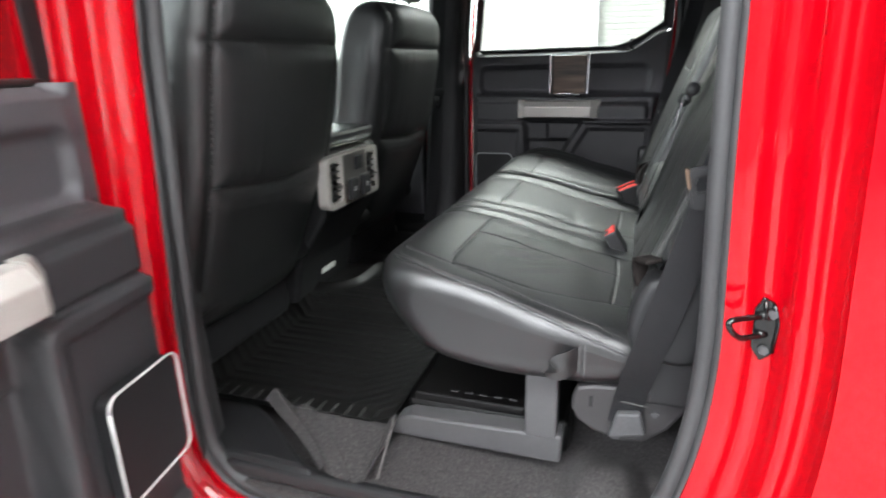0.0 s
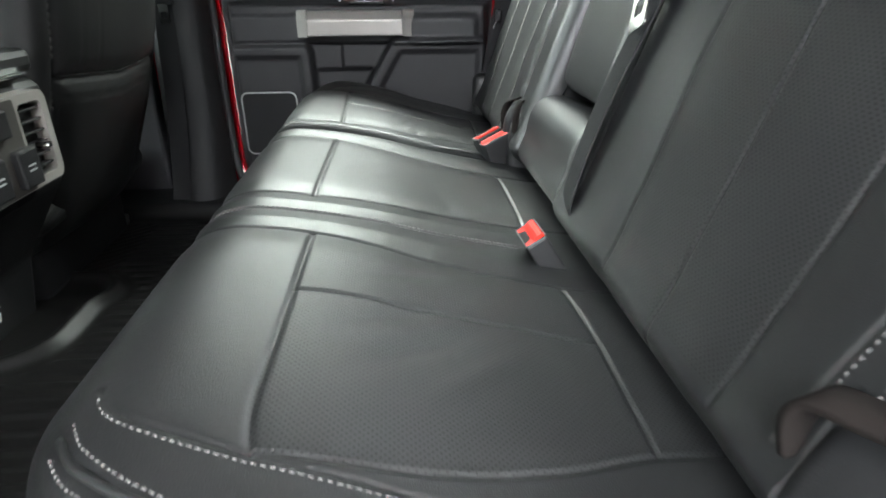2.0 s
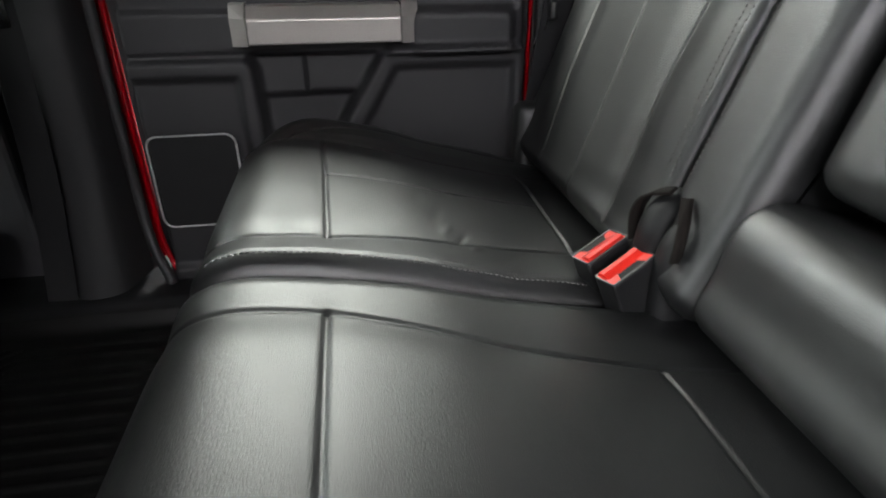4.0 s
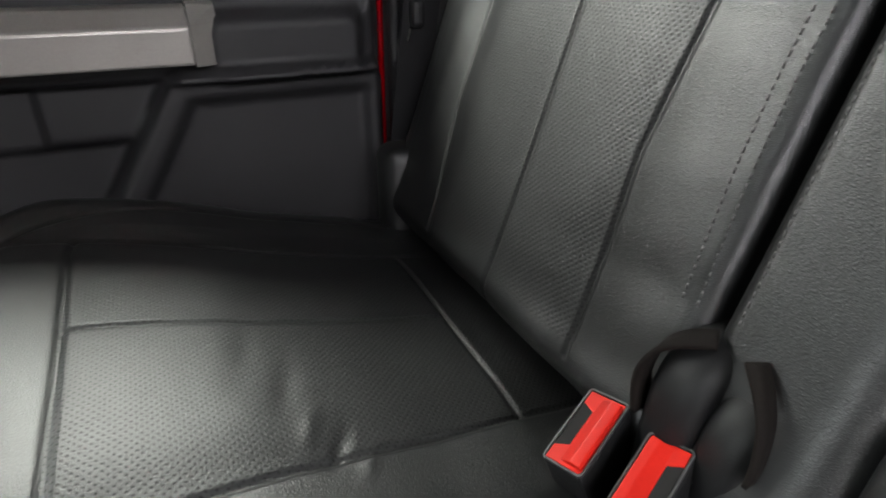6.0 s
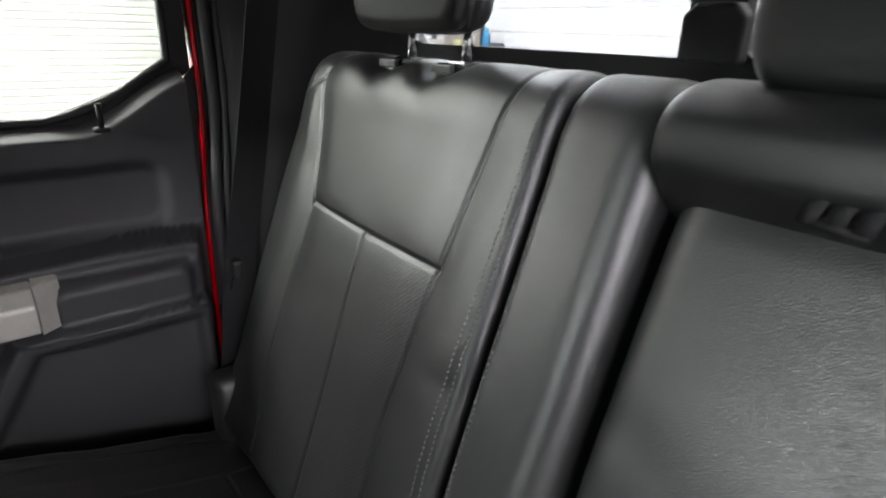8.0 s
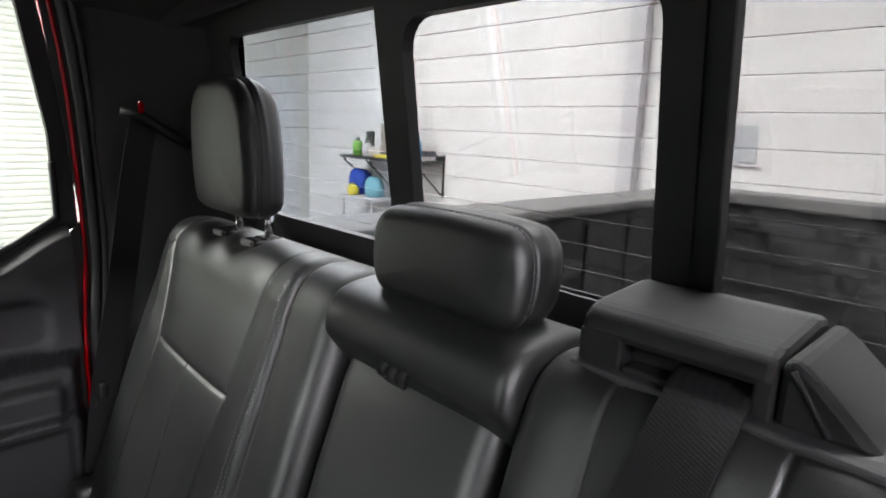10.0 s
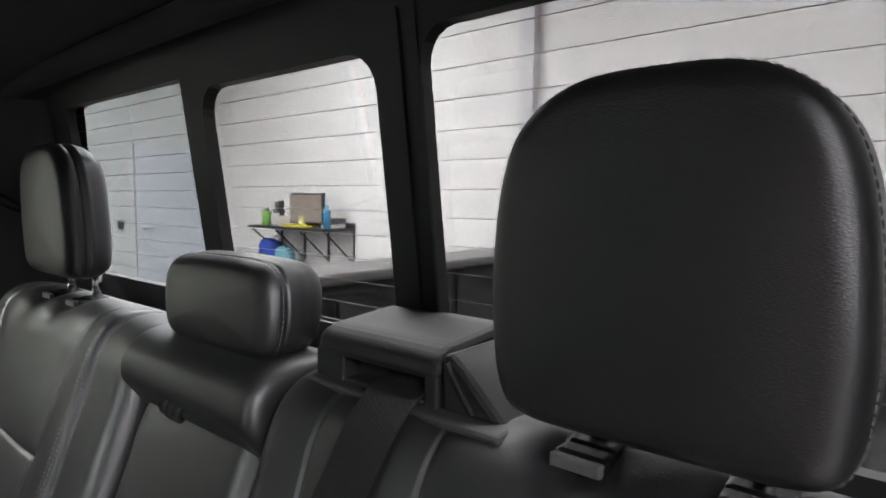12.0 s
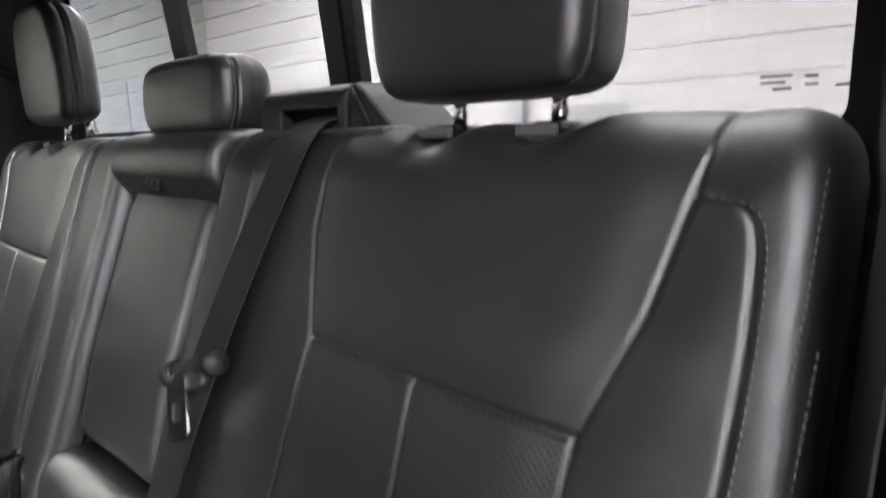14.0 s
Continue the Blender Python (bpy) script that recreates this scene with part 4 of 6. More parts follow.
def mat_z(X, Y):
    z = 0.068 + 0.0 * X
    # raised rim
    d = rr_dist(X, Y, -0.55, 0.045, 0.105, 1.42, 0.05)
    z = z + 0.030 * np.exp(-(np.maximum(d, 0) / 0.014) ** 2)
    # tunnel in the middle
    t = np.clip(1 - np.abs(Y - CAB_Y) / 0.24, 0, 1)
    z = z + 0.022 * step(t - 0.25, 0.5) * step(-0.12 - X, 0.35)
    # moulded edge round the foot of the console
    z = z + 0.018 * np.exp(-(rr_dist(X, Y, -0.66, -0.345, 0.70, 1.06, 0.09) / 0.017) ** 2)
    foot = step(-0.045 - rr_dist(X, Y, -0.66, -0.345, 0.70, 1.06, 0.09), 0.02)
    # long ribs that bend towards the bench, and a border of short ribs
    for y0 in (0.40, 1.11):
        bend = np.maximum(0, np.abs(X + 0.24) - 0.15) * 0.9
        ph = Y - y0 + bend * np.where(Y < CAB_Y, -1, 1)
        rib = np.exp(-(((ph / 0.030) % 1.0 - 0.5) * 0.030 / 0.0026) ** 2)
        z = z + 0.006 * foot * rib * step(Y - (0.185 if y0 < CAB_Y else CAB_Y), 0.01) * step((CAB_Y if y0 < CAB_Y else 1.37) - Y, 0.01) * step(0.255 - np.abs(X + 0.24), 0.02)
    rib = np.exp(-(((X / 0.030) % 1.0 - 0.5) * 0.030 / 0.0026) ** 2)
    z = z + 0.005 * rib * step(0.025 - np.abs(Y - 0.155), 0.01) * step(0.24 - np.abs(X + 0.24), 0.02)
    return z


mat_ob = field("floor_mat", np.arange(-0.55, 0.0451, 0.004), np.arange(0.105, 1.4201, 0.004), mat_z, MAT_RUBBER, None)
for v in mat_ob.data.vertices:
    v.co = (v.co.x, v.co.z, v.co.y)
tagged(mat_ob, "black ribbed rubber floor mat with raised rim", "floor mat")


def flap_z(U, Y):
    rise = np.clip(Y / 0.11, 0, 1)
    z = 0.054 + 0.036 * rise ** 0.7 + 0.004 * np.sin(U * 9 + 20 * Y) * (1 - rise)
    # the edge beside the sill folds up, a crease runs to the mat, and the other edge curls beside the tray
    z = z + (0.014 + 0.018 * rise) * np.exp(-((U - 0.10) / 0.07) ** 2) + 0.007 * np.exp(-((U - 0.55 + 2.0 * Y) / 0.06) ** 2)
    return z + 0.020 * np.exp(-((U - 0.985) / 0.05) ** 2)


flap = field("carpet_flap", np.linspace(0, 1, 70), np.linspace(-0.008, 0.118, 26), flap_z, CARPET, None)
for v in flap.data.vertices:
    u, yy = v.co.x, v.co.z
    left = -0.045 - 1.55 * max(yy, 0.0)
    v.co = (left + (0.055 - left) * u + 0.004 * math.sin(40 * yy + 5 * u), yy, v.co.y)
tagged(flap, "charcoal carpet flap curling up beside the mat edge", "carpet")
part("cut_edge", tube(smooth_line([(0.052, 0.112, 0.100), (0.056, 0.075, 0.094), (0.062, 0.035, 0.083), (0.066, 0.0, 0.068)], 20), 0, flat=(0.013, 0.004, (0.3, 0.0, 1.0))), CUT_EDGE, flap, "pale frayed cut edge", True)
part("sill_cover", prism([(-0.44, 0.03), (-0.40, 0.150), (-0.30, 0.158), (-0.215, 0.112), (-0.10, 0.026), (-0.05, -0.012), (-0.225, -0.010)], 2, 0.018, 0.063, 0.012), PLASTIC, shell, "smooth black plastic sill cover")

# ---- rear bench ----
def front_x(Y, y_out, sign):
    d = np.clip((Y - y_out) * sign, 0, 0.13)
    return 0.075 * (1 - d / 0.13) ** 2


CUSHION = [(0.10, 0.262), (0.045, 0.300), (0.012, 0.350), (0.022, 0.394), (0.065, 0.413), (0.145, 0.405), (0.22, 0.390), (0.30, 0.368), (0.42, 0.342), (0.50, 0.330), (0.535, 0.31), (0.53, 0.27), (0.45, 0.25), (0.30, 0.242), (0.20, 0.246)]


def cushion_warp(y_out, sign, lift=0.0):
    def f(X, Y, Z):
        w = np.clip((0.30 - X) / 0.28, 0, 1)
        s = front_x(Y, y_out, sign)
        edge = np.clip(1 - (Y - y_out) * sign / 0.08, 0, 1)
        back = np.clip(X - 0.40, 0, 1)
        Z = Z + lift * np.exp(-(((Y - y_out) * sign - 0.03) / 0.045) ** 2) * np.clip((Z - 0.30) / 0.06, 0, 1)
        return X + s * w - 0.55 * back * edge, Y, Z - 0.10 * s * np.clip((Z - 0.295) / 0.05, 0, 1)
    return f


def seat_group(label):
    return thing("rear_seat", label, "car seat", "rear seats")


near_seat = seat_group("black leather rear bench section with two seats and folding armrest")
far_seat = seat_group("black leather single rear seat with perforated inserts")
far_seat["label"] = "black perforated leather single rear seat beside the far door"

ROW_A = smooth_line([(0.485, 0.086, 0.318), (0.441, 0.094, 0.328), (0.360, 0.107, 0.353), (0.249, 0.125, 0.383), (0.160, 0.142, 0.404), (0.105, 0.158, 0.412), (0.069, 0.176, 0.415), (0.054, 0.198, 0.413)], 60)
ROW_B = smooth_line([(0.480, 0.0760, 0.305), (0.439, 0.0795, 0.317), (0.360, 0.088, 0.343), (0.252, 0.0975, 0.380), (0.171, 0.1013, 0.402), (0.110, 0.122, 0.414), (0.0665, 0.152, 0.413), (0.050, 0.176, 0.410)], 60)
ROW_C = smooth_line([(0.480, 0.0740, 0.294), (0.440, 0.0782, 0.307), (0.359, 0.0788, 0.335), (0.253, 0.087, 0.3725), (0.174, 0.088, 0.3946), (0.112, 0.104, 0.408), (0.0666, 0.129, 0.408), (0.046, 0.154, 0.404)], 60)
SEAM_BC = [tuple((p + q) / 2 for p, q in zip(a, b)) for a, b in zip(ROW_B, ROW_C)]
NEAR_SEAMS = [[(0.472, -0.01), (0.472, 0.15), (0.448, 0.28), (0.435, 0.414), (0.435, 0.50)], 
              [(0.587, -0.01), (0.587, 0.138), (0.595, 0.28), (0.600, 0.407), (0.60, 0.50)], [(0.876, -0.01), (0.876, 0.141), (0.85, 0.28), (0.835, 0.410), (0.835, 0.50)],
              [(0.531, -0.01), (0.529, 0.20), (0.533, 0.385)]]
MID_N = smooth_line([(0.343, 0.152), (0.338, 0.28), (0.325, 0.416)])
cush = Pad(CUSHION, 0.078, 0.944, 0.030, NEAR_SEAMS, 0, (0, 1), 0.0020, deep=[[(0.152, 0.146), (0.33, 0.149), (0.472, 0.150)], [(0.587, 0.138), (0.876, 0.141)]], dents=[(0.28, 0.259, 0.9, 0.05, 0.012, -0.0025), (0.255, 0.30, 0.8, 0.05, 0.011, 0.002), (0.32, 0.235, 1.0, 0.04, 0.012, -0.002), (0.40, 0.25, 1.2, 0.04, 0.012, -0.0015)], fine=[MID_N, [(p[1] + 0.0045, p[0]) for p in ROW_A], [(0.186, 0.414), (0.32, 0.418), (0.435, 0.414)], [(0.600, 0.407), (0.835, 0.410)], smooth_line([(0.152, 0.146), (0.149, 0.246), (0.164, 0.34), (0.186, 0.414), (0.192, 0.50)])], groove=0.0022, puff=0.0030, width=0.0022, warp=cushion_warp(0.078, 1), creases=0.0022, seed=3)
c_ob = cush.build("cushion", [LEATHER, PERF_TOP], near_seat, "black leather double cushion with perforated insert",
                  [[(0.153, 0.146), (0.472, 0.15), (0.448, 0.28), (0.435, 0.49), (0.192, 0.49), (0.186, 0.414), (0.164, 0.34), (0.149, 0.246)]])
laid_rows("stitching", cush, [ROW_A, ROW_B, ROW_C], THREAD, c_ob, label="pale grey stitching")
laid_rows("piping", cush, [SEAM_BC], LEATHER, c_ob, label="black leather piping", cord=0.0026)
stitch_rows("stitching", cush, [[(0.527, 0.03), (0.525, 0.20), (0.529, 0.385)], [(0.535, 0.03), (0.533, 0.20), (0.537, 0.385)]], THREAD, c_ob, label="pale grey double stitching")


def edge_rows(xs, zs, ys, name, material, parent, radius=0.0, label="", pitch=0.0054):
    """Stitches or piping along a free line in space."""
    pts = [Vector(p) for p in smooth_line(list(zip(xs, ys, zs)), 40)]
    if radius:
        return part(name, tube(pts, radius, 6), material, parent, label, True)
    verts, faces = [], []
    d = np.r_[0, np.cumsum([(b - a).length for a, b in zip(pts, pts[1:])])]
    P = np.array(pts)
    for s in np.arange(0.004, d[-1], pitch):
        p = Vector([np.interp(s, d, P[:, k]) for k in range(3)])
        q = Vector([np.interp(s + 0.002, d, P[:, k]) for k in range(3)])
        t = (q - p).normalized()
        a = t.orthogonal().normalized()
        c = t.cross(a)
        b = len(verts)
        for e, r in ((-0.0020, 0.0005), (0, 0.0009), (0.0020, 0.0005)):
            for k in range(4):
                verts.append(p + t * e + (a * math.cos(k * math.pi / 2) + c * math.sin(k * math.pi / 2)) * r)
        for e in (0, 4):
            faces += [(b + e + k, b + e + (k + 1) % 4, b + e + 4 + (k + 1) % 4, b + e + 4 + k) for k in range(4)]
    return tagged(mesh_from(name, verts, faces, material, parent, label), kind="stuff")


FAR_SEAMS = [[(1.012, -0.01), (1.012, 0.14), (1.035, 0.28), (1.046, 0.411), (1.046, 0.5)], [(1.340, 0.0), (1.340, 0.128), (1.32, 0.28), (1.308, 0.421), (1.308, 0.5)],
             smooth_line([(1.385, 0.50), (1.39, 0.30), (1.388, 0.16), (1.36, 0.09), (1.33, 0.075)])]
MID_F = [(1.19, 0.137), (1.185, 0.28), (1.18, 0.415)]
fcush = Pad(CUSHION, 0.952, 1.432, 0.028, FAR_SEAMS, 0, (0, 1), 0.0020, deep=[[(1.012, 0.14), (1.18, 0.136), (1.340, 0.130)]], dents=[(1.045, 0.282, 0.5, 0.016, 0.005, -0.0018), (1.062, 0.268, 0.4, 0.015, 0.005, 0.0012), (1.03, 0.296, 0.6, 0.013, 0.005, 0.0012), (1.10, 0.262, 0.3, 0.03, 0.008, -0.0009), (1.15, 0.245, 0.2, 0.03, 0.009, -0.0008)], fine=[MID_F, [(1.046, 0.411), (1.308, 0.421)]], groove=0.0022, puff=0.0030, width=0.0022, warp=cushion_warp(1.432, -1, 0.014), creases=0.002, seed=8)
fc_ob = fcush.build("cushion", [LEATHER, PERF_TOP], far_seat, "black leather cushion with perforated insert", [[(1.012, 0.14), (1.340, 0.13), (1.32, 0.28), (1.308, 0.49), (1.046, 0.49), (1.035, 0.28)]])
stitch_rows("stitching", fcush, [[(0.972, 0.03), (0.970, 0.40)]], DARK_THREAD, fc_ob, label="dull grey stitching")

def back_x(z):
    return 0.318 + 0.344 * z


BACK = [(0.445, 0.372), (0.458, 0.41), (back_x(0.50), 0.50), (back_x(0.60), 0.60), (back_x(0.70) + 0.002, 0.70), (back_x(0.79) + 0.004, 0.79), (0.610, 0.835), (0.632, 0.862), (0.665, 0.872), (0.71, 0.862), (0.735, 0.83), (0.70, 0.68), (0.60, 0.42), (0.53, 0.345), (0.47, 0.345)]


def back_warp(ya, yb):
    """Drops the shoulder of a back towards its ends."""
    def f(X, Y, Z):
        d = np.minimum(Y - ya, yb - Y)
        return X, Y, Z - 0.006 * np.clip(1 - d / 0.06, 0, 1) ** 2 * np.clip((Z - 0.70) / 0.13, 0, 1)
    return f


HR_NEAR, HR_FAR = (0.256, 0.350), (1.155, 1.255)


def guide_dents(ys):
    def f(X, Y, Z):
        for y in ys:
            r = np.hypot((Y - y) / 0.034, (X - 0.648) / 0.030)
            Z = Z - 0.016 * np.exp(-r ** 2) * np.clip((Z - 0.78) / 0.07, 0, 1)
        return X, Y, Z
    return f


def corner_cut(y_cut, sign, z_cut):
    """Ends a back above its hinge cover at the outer side."""
    def f(X, Y, Z):
        w = (Y - y_cut) * sign < 0
        low = w & (Z < z_cut)
        return np.where(low, np.maximum(X, 0.318 + 0.344 * z_cut), X), Y, np.where(low, z_cut - 0.15 * (z_cut - Z) * 0.1, Z)
    return f


def both(f, g):
    return lambda X, Y, Z: g(*f(X, Y, Z))


NB_SEAMS = [[(0.126, 0.872), (0.134, 0.83), (0.150, 0.76), (0.178, 0.690), (0.185, 0.55), (0.196, 0.38)],
            [(0.441, 0.885), (0.443, 0.787), (0.417, 0.700), (0.424, 0.574), (0.410, 0.38)],
            [(0.553, 0.88), (0.553, 0.40)]]
PN = smooth_line([(0.134, 0.826), (0.112, 0.822), (0.101, 0.80), (0.100, 0.72), (0.108, 0.60), (0.122, 0.52), (0.134, 0.44), (0.138, 0.40)])
nback = Pad(BACK, 0.064, 0.624, (0.028, 0.030), NB_SEAMS, 2, (-0.94, 0.34), 0.0018, deep=[[(0.178, 0.690), (0.299, 0.694), (0.417, 0.700)]], fine=[PN, [(0.299, 0.694), (0.296, 0.56), (0.292, 0.36)]], groove=0.0022, puff=0.0030, width=0.0022, soft=0.024, warp=both(both(back_warp(0.064, 0.64), guide_dents(HR_NEAR)), corner_cut(0.118, 1, 0.452)), creases=0.0018, seed=5)
nb_ob = nback.build("backrest", [LEATHER, PERF_BACK], near_seat, "black leather backrest with perforated insert", [[(0.178, 0.69), (0.417, 0.70), (0.424, 0.574), (0.410, 0.39), (0.196, 0.39), (0.185, 0.55)]])
stitch_rows("stitching", nback, [[(y - 0.005, z) for y, z in PN], smooth_line([(0.076, 0.845), (0.078, 0.76), (0.086, 0.62), (0.098, 0.52), (0.106, 0.45)]), smooth_line([(0.069, 0.845), (0.070, 0.76), (0.077, 0.62), (0.088, 0.52), (0.095, 0.45)])], THREAD, nb_ob, label="pale grey stitching")

FB_SEAMS = [[(1.020, 0.88), (1.026, 0.83), (1.036, 0.76), (1.046, 0.692), (1.062, 0.52), (1.051, 0.38)],
            [(1.345, 0.872), (1.354, 0.847), (1.325, 0.78), (1.298, 0.699), (1.305, 0.50), (1.281, 0.38)],
            smooth_line([(1.354, 0.84), (1.375, 0.83), (1.385, 0.80), (1.385, 0.6), (1.38, 0.42)])]
fback = Pad(BACK, 0.968, 1.412, (0.014, 0.030), FB_SEAMS, 2, (-0.94, 0.34), 0.0018, deep=[[(1.046, 0.692), (1.172, 0.694), (1.298, 0.699)]], fine=[[(1.172, 0.694), (1.166, 0.55), (1.163, 0.36)]], groove=0.0022, puff=0.0030, width=0.0022, soft=0.024, warp=both(both(back_warp(0.940, 1.412), guide_dents(HR_FAR)), corner_cut(1.372, -1, 0.430)), creases=0.0018, seed=9)
fb_ob = fback.build("backrest", [LEATHER, PERF_BACK], far_seat, "black leather backrest with perforated insert", [[(1.046, 0.692), (1.298, 0.70), (1.305, 0.5), (1.281, 0.39), (1.051, 0.39), (1.062, 0.52)]])
stitch_rows("stitching", fback, [smooth_line([(0.972, 0.86), (0.976, 0.74), (0.982, 0.62), (0.982, 0.54), (0.977, 0.455)]), smooth_line([(0.982, 0.86), (0.986, 0.74), (0.992, 0.62), (0.992, 0.54), (0.987, 0.455)])], THREAD, fb_ob, label="pale grey double stitching")

# middle back: frame pads round the folded armrest
cside = Pad(BACK, 0.868, 0.962, (0.030, 0.014), [], 2, (-0.94, 0.34), 0.006)
cs_ob = cside.build("side_bolster", LEATHER, near_seat, "black leather bolster")
stitch_rows("stitching", cside, [smooth_line([(0.953, 0.83), (0.953, 0.70), (0.953, 0.55), (0.951, 0.46)])], THREAD, cs_ob, label="pale grey stitching")
LOW = [(0.452, 0.372), (0.462, 0.41), (0.470, 0.445), (0.484, 0.464), (0.512, 0.472), (0.56, 0.46), (0.60, 0.44), (0.55, 0.36), (0.48, 0.345)]
Pad(LOW, 0.616, 0.872, 0.008, [], 2, (-0.94, 0.34), 0.005).build("lower_bolster", LEATHER, near_seat, "black leather roll below the armrest")
ROLL = [(0.604, 0.812), (0.597, 0.832), (0.605, 0.857), (0.632, 0.872), (0.68, 0.874), (0.72, 0.86), (0.735, 0.82), (0.70, 0.77), (0.64, 0.775)]
Pad(ROLL, 0.618, 0.876, 0.014, [], 2, (-0.94, 0.34), 0.005).build("upper_roll", LEATHER, near_seat, "black leather roll above the armrest")
ARM = [(0.516, 0.500), (0.522, 0.535), (0.547, 0.62), (0.588, 0.73), (0.610, 0.785), (0.632, 0.812), (0.66, 0.80), (0.67, 0.75), (0.60, 0.56), (0.565, 0.49), (0.535, 0.482)]
Pad(ARM, 0.636, 0.860, 0.026, [], 2, (-0.94, 0.34), 0.006, creases=0.001, seed=2).build("armrest", LEATHER, near_seat, "black leather folding armrest, raised")
loop_bm = tube([(0.601, 0.775, 0.808), (0.599, 0.757, 0.8065), (0.601, 0.739, 0.805)], 0.0034, 8)
for yy in (0.771, 0.757, 0.743):
    loop_bm = tube(smooth_line([(0.600, yy, 0.8065), (0.598, yy - 0.002, 0.814), (0.604, yy - 0.005, 0.821), (0.620, yy - 0.008, 0.824)], 10), 0, 8, loop_bm, flat=(0.010, 0.005, (0, 1, 0)))
part("pull_loop", loop_bm, WEBBING, near_seat, "small black sewn pull bow", True)


def headrest(parent, outline, xf, xb, lean, posts, label, bulge=0.005, round_front=0.019, seam=0.023):
    """A padded block: a front outline in (y, z) carried back along x, with rounded edges, a domed face and a sewn gusset."""
    O = resample([tuple(p) for p in curve_points(outline, 120, True)], 0.005)
    if np.sum(O[:, 0] * np.roll(O[:, 1], -1) - np.roll(O[:, 0], -1) * O[:, 1]) < 0:
        O = O[::-1]
    T = np.roll(O, -1, 0) - np.roll(O, 1, 0)
    T /= np.linalg.norm(T, axis=1)[:, None]
    N = np.c_[T[:, 1], -T[:, 0]]
    c = O.mean(0)
    zlo = O[:, 1].min()
    rings = []
    for k in np.linspace(0.0, 1.0, 14)[:-1]:
        r = 0.04 + 0.96 * k
        rings.append(("scale", r, xf - bulge * (1 - r ** 2)))
    inset0 = round_front
    for a in np.linspace(0, math.pi / 2, 7):
        rings.append(("inset", inset0 * (1 - math.sin(a)), xf + inset0 * (1 - math.cos(a))))
    for x in (xf + seam - 0.004, xf + seam - 0.0022, xf + seam - 0.001, xf + seam, xf + seam + 0.001, xf + seam + 0.0022, xf + seam + 0.004):
        rings.append(("inset", 0.0024 * math.exp(-((x - xf - seam) / 0.0014) ** 2), x))
    for t in np.linspace(0.12, 1, 9):
        x = xf + seam + 0.006 + (xb - 0.03 - xf - seam - 0.006) * t
        rings.append(("inset", -0.0015 * math.sin(math.pi * t), x))
    for a in np.linspace(0.15, math.pi / 2, 6):
        rings.append(("inset", 0.03 * (1 - math.cos(a)), xb - 0.03 + 0.03 * math.sin(a)))
    for r in (0.7, 0.35, 0.05):
        rings.append(("back", r, xb + 0.004))
    verts = []
    for kind, v, x in rings:
        if kind == "scale":
            Q = c + (O - N * inset0 - c) * v
        elif kind == "back":
            Q = c + (O - N * 0.03 - c) * v
        else:
            Q = O - N * v
        for y, z in Q:
            verts.append((x + lean * (z - zlo), y, z))
    n = len(O)
    faces = [(i * n + k, i * n + (k + 1) % n, (i + 1) * n + (k + 1) % n, (i + 1) * n + k) for i in range(len(rings) - 1) for k in range(n)]
    faces.append(tuple(range(n))[::-1])
    faces.append(tuple(range((len(rings) - 1) * n, len(rings) * n)))
    ob = mesh_from("headrest", verts, faces, LEATHER, parent, label)
    Q = O - N * 0.0001
    xs = [xf + seam - 0.0055 + lean * (z - zlo) for y, z in Q]
    edge_rows(xs + xs[:1], [z for y, z in Q] + [Q[0][1]], [y for y, z in Q] + [Q[0][0]], "stitching", DARK_THREAD, ob, 0, "dull grey stitching", 0.0056)
    if posts:
        xm = 0.676
        for y in posts:
            part("post_collar", box(xm - 0.013, xm + 0.019, y - 0.018, y + 0.018, 0.846, 0.8700, 0.005), GLOSS_BLACK, ob, "glossy black plastic collar")
            part("post", tube([(xm + 0.004, y, 0.860), (xm + 0.008, y, zlo + 0.02)], 0.0062, 12), CHROME, ob, "chrome post", True)
            part("guide_sleeve", box(xm - 0.026, xm + 0.020, y - 0.018, y + 0.018, 0.836, 0.8685, 0.004), GLOSS_BLACK, ob, "glossy black guide sleeve")
            part("release_button", box(xm - 0.032, xm - 0.0255, y - 0.0165, y + 0.0165, 0.8590, 0.8675, 0.0015), BUTTON_GREY, ob, "grey release button")
    return ob


def tall_outline(y0, y1, z0, z1):
    w, h, yc = y1 - y0, z1 - z0, (y0 + y1) / 2
    f = [(0.0, 1.0), (0.20, 0.988), (0.335, 0.93), (0.43, 0.82), (0.48, 0.64), (0.50, 0.40), (0.492, 0.20), (0.47, 0.09), (0.425, 0.028), (0.34, 0.004), (0.2, 0.0)]
    right = [(yc + a * w, z0 + b * h) for a, b in f]
    left = [(yc - a * w, z0 + b * h) for a, b in reversed(f)]
    return right + [(yc, z0)] + left[:-1]


def low_outline(y0, y1, z0, z1):
    w, h, yc = y1 - y0, z1 - z0, (y0 + y1) / 2
    f = [(0.0, 1.0), (0.30, 0.985), (0.42, 0.93), (0.485, 0.76), (0.50, 0.5), (0.485, 0.25), (0.43, 0.06), (0.32, 0.0)]
    return [(yc + a * w, z0 + b * h) for a, b in f] + [(yc, z0)] + [(yc - a * w, z0 + b * h) for a, b in reversed(f)][:-1]


headrest(near_seat, tall_outline(0.209, 0.402, 0.888, 1.088), 0.622, 0.716, -0.03, HR_NEAR, "black leather outer headrest")
headrest(near_seat, low_outline(0.640, 0.842, 0.868, 0.962), 0.628, 0.706, 0.05, None, "low black leather middle headrest", 0.004, 0.020, 0.024)
headrest(far_seat, tall_outline(1.118, 1.324, 0.898, 1.098), 0.634, 0.702, -0.03, HR_FAR, "black leather outer headrest")

